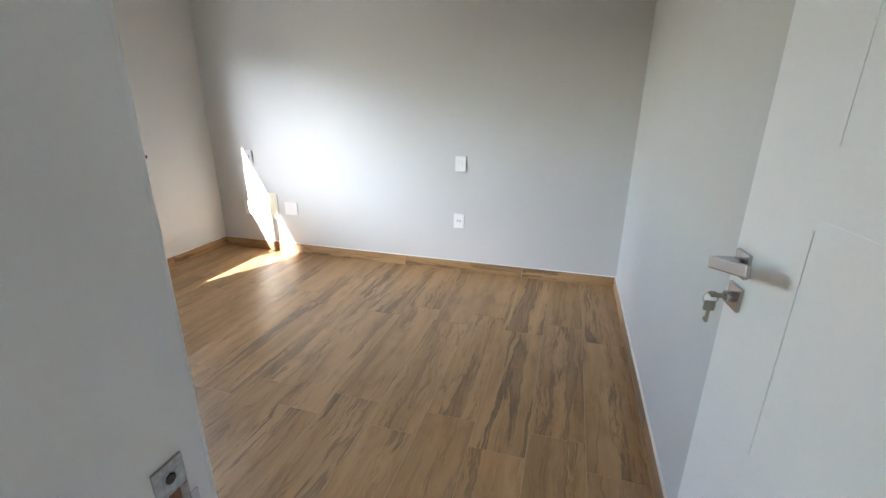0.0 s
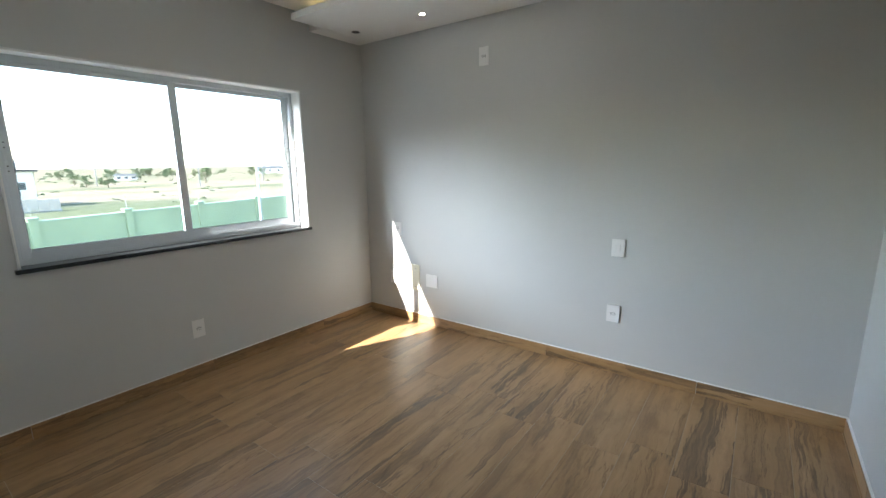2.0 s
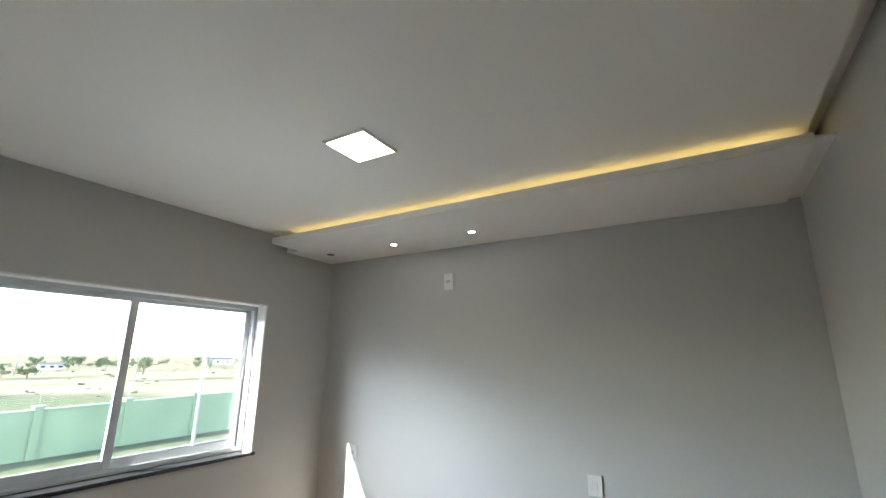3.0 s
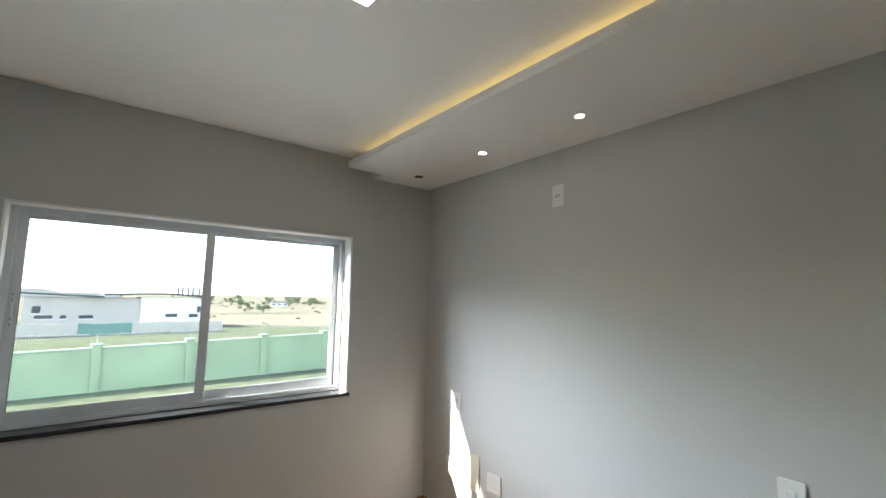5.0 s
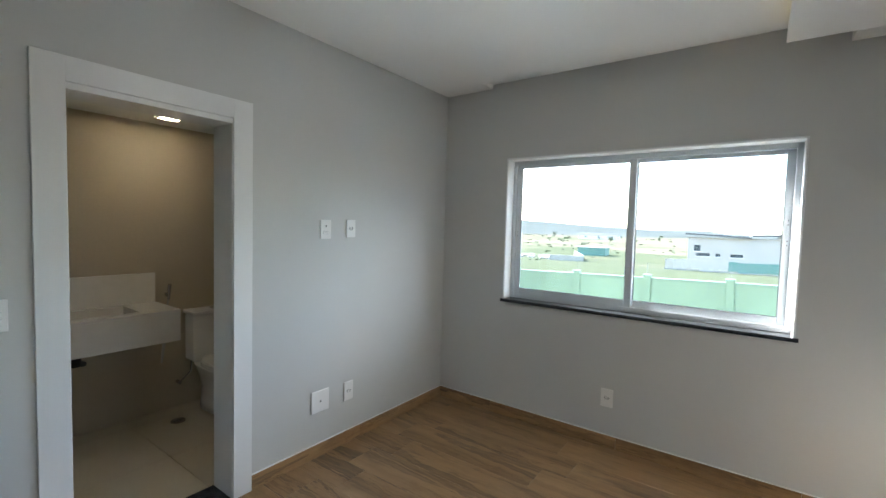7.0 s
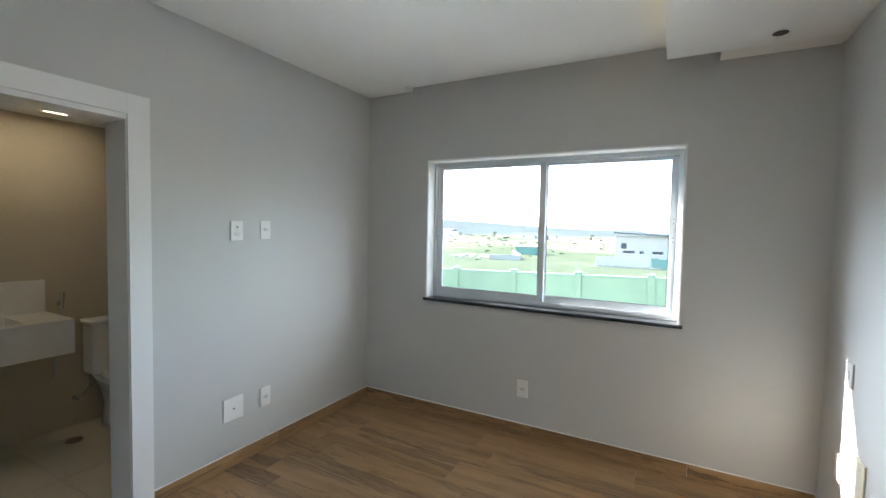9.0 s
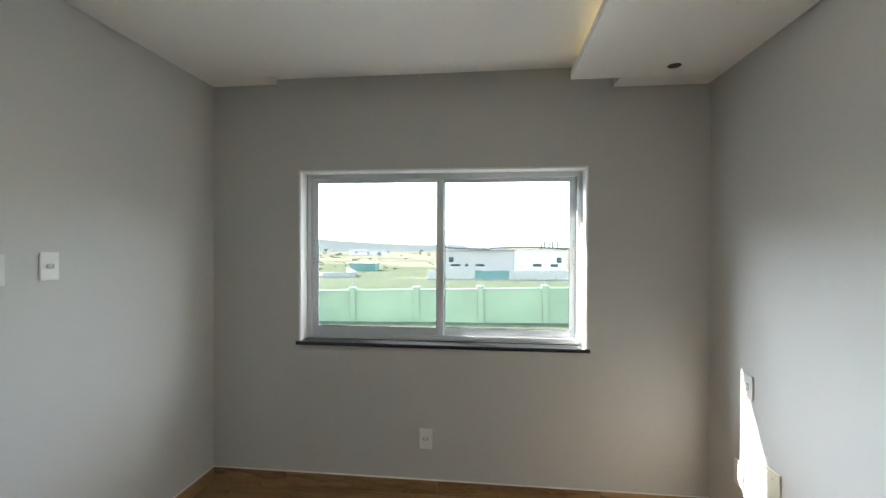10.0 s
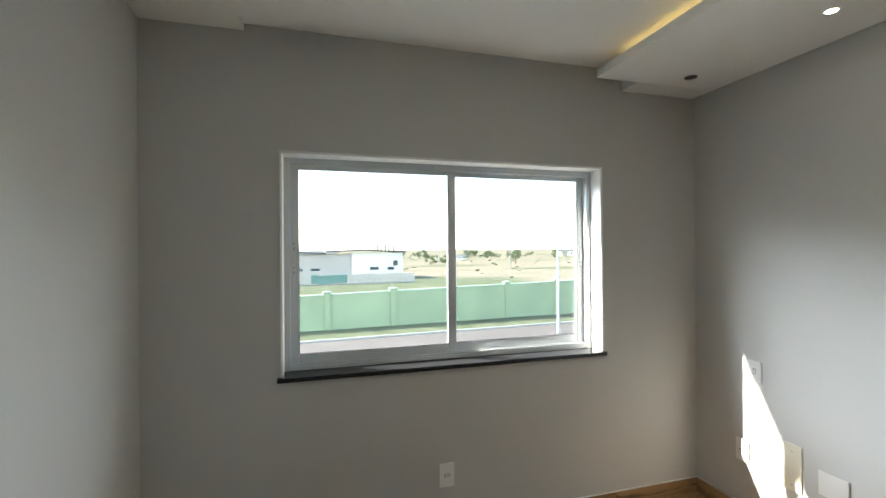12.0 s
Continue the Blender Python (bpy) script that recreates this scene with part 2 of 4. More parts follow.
def ground_mat():
    m = bpy.data.materials.new("grass_and_dirt")
    m.use_nodes = True
    n, l = m.node_tree.nodes, m.node_tree.links
    b = n["Principled BSDF"]
    b.inputs["Roughness"].default_value = 0.95
    b.inputs["Specular IOR Level"].default_value = 0.0
    co = n.new("ShaderNodeTexCoord")

    def tex(scale, detail, stretch=(1, 1, 1)):
        mp, t = n.new("ShaderNodeMapping"), n.new("ShaderNodeTexNoise")
        mp.inputs["Scale"].default_value = stretch
        t.inputs["Scale"].default_value, t.inputs["Detail"].default_value = scale, detail
        l.new(co.outputs["Object"], mp.inputs[0])
        l.new(mp.outputs[0], t.inputs[0])
        return t.outputs[0]

    def ramp(src, *stops):
        r = n.new("ShaderNodeValToRGB")
        while len(r.color_ramp.elements) < len(stops):
            r.color_ramp.elements.new(0.5)
        for e, (p, c) in zip(r.color_ramp.elements, stops):
            e.position, e.color = p, (*c, 1)
        l.new(src, r.inputs[0])
        return r.outputs[0]

    grass = ramp(tex(0.9, 6), (0.3, (0.050, 0.055, 0.033)), (0.7, (0.084, 0.090, 0.056)))
    dirt = ramp(tex(0.6, 6), (0.3, (0.105, 0.085, 0.060)), (0.7, (0.155, 0.130, 0.098)))
    # drier and barer further out
    sep, far, add = n.new("ShaderNodeSeparateXYZ"), n.new("ShaderNodeMapRange"), n.new("ShaderNodeMath")
    l.new(co.outputs["Object"], sep.inputs[0])
    l.new(sep.outputs[0], far.inputs[0])
    far.inputs["From Min"].default_value, far.inputs["From Max"].default_value = -70.0, -105.0
    far.inputs["To Min"].default_value, far.inputs["To Max"].default_value = 0.0, 0.11
    l.new(tex(0.035, 5, (1.6, 0.55, 1)), add.inputs[0])
    l.new(far.outputs[0], add.inputs[1])
    where = ramp(add.outputs[0], (0.53, (0, 0, 0)), (0.60, (1, 1, 1)))
    x = n.new("ShaderNodeMix")
    x.data_type = "RGBA"
    l.new(where, x.inputs["Factor"])
    l.new(grass, x.inputs[6])
    l.new(dirt, x.inputs[7])
    l.new(x.outputs[2], b.inputs["Base Color"])
    return m


M_GROUND = ground_mat()


# ---------- building helpers ----------
def box(bm, x0, x1, y0, y1, z0, z1, bevel=0.0):
    """Adds a block to bm, its edges rounded by bevel."""
    r = bmesh.ops.create_cube(bm, size=1.0)
    vs = r["verts"]
    for v in vs:
        v.co = Vector(((x0 + x1) / 2 + v.co.x * (x1 - x0), (y0 + y1) / 2 + v.co.y * (y1 - y0), (z0 + z1) / 2 + v.co.z * (z1 - z0)))
    if bevel:
        es = list({e for v in vs for e in v.link_edges})
        bmesh.ops.bevel(bm, geom=es, offset=bevel, segments=2, profile=0.5, affect="EDGES")
    return bm


def blk(*a, bevel=0.0):
    return box(bmesh.new(), *a, bevel=bevel)


def rod(bm, a, b, r0, r1=None, seg=16):
    """Adds a round bar from a to b, tapering from r0 to r1."""
    a, b = Vector(a), Vector(b)
    d = b - a
    m = Matrix.Translation((a + b) / 2) @ d.to_track_quat("Z", "Y").to_matrix().to_4x4()
    bmesh.ops.create_cone(bm, cap_ends=True, segments=seg, radius1=r0, radius2=r0 if r1 is None else r1, depth=d.length, matrix=m)
    return bm


def mesh_of(name, bm, material, smooth=False):
    me = bpy.data.meshes.new(name)
    bmesh.ops.recalc_face_normals(bm, faces=bm.faces)
    bm.to_mesh(me)
    bm.free()
    me.materials.append(material)
    if smooth:
        for p in me.polygons:
            p.use_smooth = True
    return me


def part(name, bm, material, parent=None, label="", smooth=False):
    ob = new(name, mesh_of(name, bm, material, smooth))
    ob.parent = parent
    if label:
        tagged(ob, label)
    return ob


def thing(name, label, category, at=(0, 0, 0), rz=0, group="", kind=""):
    ob = new(name)
    ob.matrix_world = pose(*at, 0, 0, rz)
    return tagged(ob, label, category, group, kind)


def struct(name, bm, material, label, category):
    return tagged(part(name, bm, material), label, category, "", "structure")


# ---------- the room ----------
W, E, S, N = -2.93, 0.712, 0.778, 3.928
S0 = 0.585                                  # hall face of the south wall
WO = -3.17                                  # outer face of the west wall
CEIL, SOFF, TOP = 2.64, 2.548, 2.86
WY0, WY1, WZ0, WZ1 = 1.388, 3.216, 0.955, 2.065   # window opening
BX0, BX1, BZ = -1.025, -0.338, 2.06         # bathroom doorway
DX0, DX1 = 0.026, 0.690                     # entry doorway

bm = bmesh.new()
box(bm, WO, W, 0.4, WY0, -0.2, TOP)
box(bm, WO, W, WY1, N + 0.2, -0.2, TOP)
box(bm, WO, W, WY0, WY1, -0.2, WZ0 - 0.025)
box(bm, WO, W, WY0, WY1, WZ1, TOP)
struct("wall_west", bm, M_WALL, "light grey painted wall with a wide window", "wall")
struct("wall_north", blk(W, E + 0.2, N, N + 0.2, -0.2, TOP), M_WALL, "light grey painted wall with several outlets", "wall")
struct("wall_east", blk(E, E + 0.2, S0, N, -0.2, TOP), M_WALL, "plain light grey painted wall", "wall")
bm = bmesh.new()
box(bm, W, BX0, S0, S, -0.2, TOP)
box(bm, BX1, DX0, S0, S, -0.2, TOP)
box(bm, DX1, E, S0, S, -0.2, TOP)
box(bm, BX0, BX1, S0, S, BZ, TOP)
box(bm, DX0, DX1, S0, S, BZ, TOP)
struct("wall_south", bm, M_WALL, "light grey painted wall with two doorways", "wall")

RX, RY0, RY1 = -2.786, 1.225, 3.365           # curtain recess beside the window
bm = bmesh.new()
box(bm, RX, 0.642, S + 0.007, N, CEIL, TOP)
box(bm, W + 0.006, RX, S + 0.007, RY0, CEIL, TOP)
box(bm, W, 0.642, S, S + 0.007, CEIL + 0.014, TOP)
box(bm, W, W + 0.006, S + 0.007, RY0, CEIL + 0.014, TOP)
box(bm, W, RX, RY1, N, CEIL, TOP)
box(bm, 0.642, E, S, N, CEIL + 0.07, TOP)
box(bm, W, RX, RY0, RY1, CEIL + 0.035, TOP)
struct("ceiling", bm, M_CEIL, "white plaster ceiling with a curtain recess", "ceiling")
struct("roof_slab", blk(-3.6, 2.3, -3.6, 4.6, TOP, TOP + 0.2), M_CEIL, "plain concrete slab above the rooms", "ceiling")
bm = bmesh.new()
SY = 3.09
box(bm, RX, 0.642, SY, N - 0.018, SOFF, SOFF + 0.03, bevel=0.002)
box(bm, RX, 0.642, SY, SY + 0.02, SOFF + 0.03, SOFF + 0.046)
box(bm, W, RX, RY1, N - 0.018, SOFF, SOFF + 0.03)
box(bm, W, 0.642, N - 0.018, N, SOFF + 0.010, SOFF + 0.03)
box(bm, RX, E, SY + 0.16, N, SOFF + 0.03, CEIL)
box(bm, W, RX, RY1, N, SOFF + 0.03, CEIL)
box(bm, 0.642, E, SY, N - 0.018, SOFF + 0.02, SOFF + 0.03)
struct("ceiling_soffit", bm, M_CEIL, "white dropped plaster soffit with hidden cove light", "ceiling")
tagged(part("led_strip", blk(-2.62, 0.60, SY + 0.07, SY + 0.082, SOFF + 0.031, SOFF + 0.037), M_LED), "warm yellow LED strip hidden on the soffit", "light strip")

# lamps
def panel_light(cx, cy, z, size, label, material=None):
    t = thing("panel_light", label, "ceiling light", (cx, cy, z))
    h = size / 2
    bm = bmesh.new()
    for a in ((-h, h, -h, -h + 0.012), (-h, h, h - 0.012, h), (-h, -h + 0.012, -h + 0.012, h - 0.012), (h - 0.012, h, -h + 0.012, h - 0.012)):
        box(bm, *a, -0.012, 0.0)
    part("frame", bm, M_PLAST, t)
    part("diffuser", blk(-h + 0.012, h - 0.012, -h + 0.012, h - 0.012, -0.009, 0.0), material or M_PANEL, t, "glowing white diffuser")
    return t


panel_light(-1.155, 2.303, CEIL, 0.25, "square white LED panel light, lit, in the ceiling")


def spot(cx, cy, lit):
    t = thing("downlight", "small round recessed downlight, lit" if lit else "empty round cut-out for a downlight, its shade a dark disc", "downlight", (cx, cy, SOFF), group="soffit downlights")
    bm = bmesh.new()
    r = 0.020 if lit else 0.034
    ring = [(r, 0.0), (r + 0.009, 0.0), (r + 0.009, -0.004), (r, -0.003)] if lit else [(r - 0.001, 0.0), (r + 0.003, 0.0), (r + 0.003, -0.001), (r - 0.001, -0.001)]
    loops = [[bm.verts.new((q * math.cos(a * math.tau / 24), q * math.sin(a * math.tau / 24), z)) for q, z in ring] for a in range(24)]
    for i in range(24):
        p, q = loops[i], loops[(i + 1) % 24]
        for k in range(4):
            bm.faces.new((p[k], q[k], q[(k + 1) % 4], p[(k + 1) % 4]))
    part("trim_ring", bm, M_PLAST, t)
    # unlit: a solid dark disc paints the shade inside the cut-out
    part("lens" if lit else "opening", rod(bmesh.new(), (0, 0, -0.0025), (0, 0, 0.0), r, seg=24), M_SPOT if lit else M_SLOT, t)
    return t


spot(-1.931, 3.594, True)
spot(-1.21, 3.57, True)
spot(-2.64, 3.604, False)

# ---------- window ----------
win = thing("window_1", "white aluminium sliding window with two panes, closed", "window", kind="structure")
bm = bmesh.new()
FX0, FX1 = -3.105, -3.03
box(bm, FX0, FX1, WY0 + 0.005, WY0 + 0.035, WZ0, WZ1 - 0.005, 0.002)
box(bm, FX0, FX1, WY1 - 0.035, WY1 - 0.005, WZ0, WZ1 - 0.005, 0.002)
box(bm, FX0, FX1, WY0 + 0.035, WY1 - 0.035, WZ1 - 0.038, WZ1 - 0.005, 0.002)
box(bm, FX0, FX1, WY0 + 0.035, WY1 - 0.035, WZ0, WZ0 + 0.022, 0.002)
for x in (-3.035, -3.066, -3.097):
    box(bm, x - 0.003, x + 0.003, WY0 + 0.036, WY1 - 0.036, WZ0 + 0.022, WZ0 + 0.034)
part("window_frame", bm, M_ALU, win)


def sash(x, y0, y1, z0, z1, handle_y):
    bm = bmesh.new()
    st, top, bot = 0.046, 0.034, 0.052
    d = 0.010
    box(bm, x - d, x + d, y0, y0 + st, z0, z1, 0.003)
    box(bm, x - d, x + d, y1 - st, y1, z0, z1, 0.003)
    box(bm, x - d, x + d, y0 + st, y1 - st, z1 - top, z1, 0.003)
    box(bm, x - d, x + d, y0 + st, y1 - st, z0, z0 + bot, 0.003)
    s = part("sash", bm, M_ALU, win)
    g = part("pane", blk(x - 0.003, x + 0.003, y0 + st, y1 - st, z0 + bot, z1 - top), M_GLASS, s, "clear window pane")
    g.visible_shadow = False
    bm = bmesh.new()
    gy0, gy1, gz0, gz1 = y0 + st, y1 - st, z0 + bot, z1 - top
    for a in ((gy0, gy0 + 0.003, gz0, gz1), (gy1 - 0.003, gy1, gz0, gz1), (gy0 + 0.003, gy1 - 0.003, gz0, gz0 + 0.003), (gy0 + 0.003, gy1 - 0.003, gz1 - 0.003, gz1)):
        box(bm, x + 0.0035, x + 0.0075, *a)
    part("gasket", bm, M_SLOT, s, "thin black rubber gasket")
    bm = bmesh.new()
    box(bm, x + d, x + d + 0.004, handle_y - 0.008, handle_y + 0.008, 1.45, 1.63, 0.0015)
    box(bm, x + d + 0.004, x + d + 0.012, handle_y - 0.005, handle_y + 0.005, 1.51, 1.57, 0.002)
    part("latch", bm, M_ALU, s)
    bm = bmesh.new()
    for z in (1.465, 1.492, 1.588, 1.615):
        box(bm, x + d + 0.0041, x + d + 0.0055, handle_y - 0.003, handle_y + 0.003, z - 0.003, z + 0.003)
    part("latch_screw", bm, M_SLOT, s)


sash(-3.051, WY0 + 0.03, 2.325, WZ0 + 0.03, WZ1 - 0.028, WY0 + 0.052)
sash(-3.081, 2.285, WY1 - 0.03, WZ0 + 0.03, WZ1 - 0.028, WY1 - 0.052)
part("window_sill", blk(-3.05, W + 0.024, WY0 - 0.022, WY1 + 0.022, WZ0 - 0.024, WZ0 - 0.001, bevel=0.003), M_GRANITE, win, "polished black granite sill")
bm = bmesh.new()
box(bm, FX1 + 0.001, W + 0.004, WY0 - 0.001, WY0 + 0.005, WZ0, WZ1, 0.001)
box(bm, FX1 + 0.001, W + 0.004, WY1 - 0.005, WY1 + 0.001, WZ0, WZ1, 0.001)
box(bm, FX1 + 0.001, W + 0.004, WY0 + 0.005, WY1 - 0.005, WZ1 - 0.005, WZ1 + 0.001, 0.001)
part("window_reveal", bm, M_CEIL, win, "white painted reveal")
bm = bmesh.new()
box(bm, W, W + 0.008, WY0 - 0.008, WY0 - 0.001, WZ0, WZ1 + 0.008, 0.002)
box(bm, W, W + 0.008, WY1 + 0.001, WY1 + 0.008, WZ0, WZ1 + 0.008, 0.002)
box(bm, W, W + 0.008, WY0 - 0.001, WY1 + 0.001, WZ1 + 0.001, WZ1 + 0.008, 0.002)
part("window_bead", bm, M_LACQ, win, "thin white bead round the window")


# ---------- doorways ----------
def doorway(name, x0, x1, label, east_trim=0.10, west_trim=0.10, proud=0.012):
    d = thing(name, label, "door frame", kind="structure")
    y0, y1 = S0 - 0.012, S + proud
    bm = bmesh.new()
    box(bm, x0 - 0.002, x0 + 0.008, S0, S, 0.0, BZ - 0.03, 0.002)
    part("jamb", bm, M_LACQ, d)
    part("jamb", blk(x1 - 0.008, x1 + 0.002, S0, S, 0.0, BZ - 0.03, bevel=0.002), M_LACQ, d)
    part("head", blk(x0, x1, S0, S, BZ - 0.03, BZ + 0.002, bevel=0.002), M_LACQ, d)
    for ya, yb in ((S, y1), (y0, S0)):
        part("casing", blk(x0 - west_trim, x0 + 0.004, ya, yb, 0.0, BZ + 0.095, bevel=0.0015), M_LACQ, d)
        part("casing", blk(x1 - 0.004, x1 + east_trim, ya, yb, 0.0, BZ + 0.095, bevel=0.0015), M_LACQ, d)
        part("casing", blk(x0 + 0.004, x1 - 0.004, ya, yb, BZ - 0.004, BZ + 0.095, bevel=0.0015), M_LACQ, d)
    return d


doorway("door_frame_1", BX0, BX1, "white lacquered door frame of the bathroom")
d2 = doorway("door_frame_2", DX0, DX1, "white lacquered door frame of the entrance", east_trim=0.020, west_trim=0.092, proud=0.006)
# strike plate on the latch-side jamb
bm = bmesh.new()
jx = DX0 + 0.008
py0, py1, pz0, pz1 = S - 0.044, S - 0.020, 0.985, 1.132
box(bm, jx, jx + 0.002, py0, py1, pz1 - 0.026, pz1, 0.0008)
box(bm, jx, jx + 0.002, py0, py1, pz0, pz0 + 0.022, 0.0008)
box(bm, jx, jx + 0.002, py0, py0 + 0.008, pz0 + 0.022, pz1 - 0.026, 0.0008)
box(bm, jx, jx + 0.002, py1 - 0.006, py1, pz0 + 0.022, pz1 - 0.026, 0.0008)
plate_ob = part("strike_plate", bm, M_WORN, d2, "worn steel strike plate")
part("lip", blk(jx, jx + 0.0012, py1, py1 + 0.007, pz0 + 0.03, pz1 - 0.040, bevel=0.0005), M_STEEL, plate_ob)
part("screw", rod(bmesh.new(), (jx + 0.002, S - 0.032, pz1 - 0.013), (jx + 0.0028, S - 0.032, pz1 - 0.013), 0.0038, seg=14), M_SLOT, plate_ob)
part("mortice", blk(jx - 0.001, jx + 0.0008, py0 + 0.008, py1 - 0.006, pz0 + 0.022, pz1 - 0.026), M_RAWWOOD, plate_ob, "raw wood in the latch hole")
struct("threshold_1", blk(BX0 + 0.008, BX1 - 0.008, S0 - 0.01, S + 0.005, -0.03, 0.006, bevel=0.002), M_GRANITE, "black granite threshold of the bathroom", "threshold")

# entry door leaf, hinged on the east jamb and open against the east wall
leaf = thing("door_1", "white lacquered panel door, standing open", "door", (DX1 - 0.028, S + 0.016, 0.0), rz=96.0, kind="structure")
LW, LT = 0.665, 0.035
part("door_leaf", blk(0, LW, -LT, 0, 0.008, BZ - 0.034, bevel=0.003), M_LACQ, leaf)
for z0, z1 in ((0.12, 0.72), (0.80, 1.22), (1.30, 1.92)):
    mx0, mx1, mw = 0.11, LW - 0.178, 0.016
    bm = bmesh.new()
    for a in ((mx0, mx1, z0, z0 + mw), (mx0, mx1, z1 - mw, z1), (mx0, mx0 + mw, z0 + mw, z1 - mw), (mx1 - mw, mx1, z0 + mw, z1 - mw)):
        box(bm, a[0], a[1], 0.0, 0.0009, a[2], a[3], 0.0004)
    part("door_moulding", bm, M_LACQ, leaf)
hx = LW - 0.041
bm = bmesh.new()
box(bm, hx - 0.023, hx + 0.023, 0.0, 0.008, 1.0750, 1.1210, 0.002)
hset = part("door_handle", bm, M_STEEL, leaf, "brushed steel lever handle")
bm = blk(hx - 0.009, hx + 0.009, 0.008, 0.050, 1.0870, 1.1090, bevel=0.003)
part("neck", bm, M_STEEL, hset, smooth=False)
bm = blk(-0.125, 0.011, 0.048, 0.056, -0.011, 0.011, bevel=0.003)
bmesh.ops.rotate(bm, verts=bm.verts, cent=(0, 0, 0), matrix=Matrix.Rotation(radians(13), 3, "Y"))
bmesh.ops.translate(bm, verts=bm.verts, vec=(hx, 0, 1.0980))
part("lever", bm, M_STEEL, hset)
bm = blk(hx - 0.023, hx + 0.023, 0.0, 0.007, 1.0120, 1.0580, bevel=0.002)
lock = part("lock_rosette", bm, M_STEEL, leaf, "steel lock rosette")
part("cylinder", rod(bmesh.new(), (hx, 0.007, 1.035), (hx, 0.020, 1.035), 0.010), M_STEEL, lock)
bm = bmesh.new()
box(bm, hx - 0.009, hx + 0.009, 0.020, 0.046, 1.0335, 1.0365, 0.0006)
part("key", bm, M_BRASS, lock, "key left in the lock")
bm = bmesh.new()
ring = [Vector((hx + 0.004, 0.040 + 0.013 * math.cos(a * math.tau / 20), 1.0270 + 0.013 * math.sin(a * math.tau / 20))) for a in range(20)]
for a in range(20):
    rod(bm, ring[a], ring[(a + 1) % 20], 0.0011, seg=6)
part("key_ring", bm, M_STEEL, lock)
bm = bmesh.new()
box(bm, hx + 0.002, hx + 0.006, 0.030, 0.050, 1.001, 1.021, 0.003)
box(bm, hx + 0.003, hx + 0.005, 0.0365, 0.0435, 0.977, 1.002, 0.0006)
box(bm, hx + 0.003, hx + 0.005, 0.0435, 0.0465, 0.981, 0.989)
part("spare_key", bm, M_BRASS, lock, "spare key hanging on the ring")
for z in (0.25, 1.05, 1.80):
    part("hinge", rod(bmesh.new(), (-0.004, 0.006, z - 0.045), (-0.004, 0.006, z + 0.045), 0.007), M_STEEL, leaf)

# ---------- skirting ----------
def skirting(name, x0, x1, y0, y1, along, label):
    s = struct(name, blk(x0, x1, y0, y1, 0.001, 0.088, bevel=0.0015), M_WOODY if along == "Y" else M_WOODX, label, "baseboard")
    part("caulk_line", blk(x0, x1, y0, y1, 0.0885, 0.0925), M_CAULK, s, "white caulk line")
    return s


T = 0.011
for i, (a, b) in enumerate(((W + T, -2.05), (-2.048, -1.03), (-1.028, -0.01), (-0.008, E - T))):
    skirting(f"baseboard_north_{i + 1}", a, b, N - T, N, "X", "wood-look tile skirting along the wall")
for i, (a, b) in enumerate(((S, 1.30), (1.302, 2.30), (2.302, 3.30), (3.302, N))):
    skirting(f"baseboard_west_{i + 1}", W, W + T, a, b, "Y", "wood-look tile skirting along the wall")
    skirting(f"baseboard_east_{i + 1}", E - T, E, a + (0.03 if i == 0 else 0), b, "Y", "wood-look tile skirting along the wall")
for i, (a, b) in enumerate(((W + T, -1.95), (-1.948, BX0 - 0.101))):
    skirting(f"baseboard_south_{i + 1}", a, b, S, S + T, "X", "wood-look tile skirting along the wall")
skirting("baseboard_south_3", BX1 + 0.101, DX0 - 0.093, S, S + T, "X", "short wood-look tile skirting between two doors")


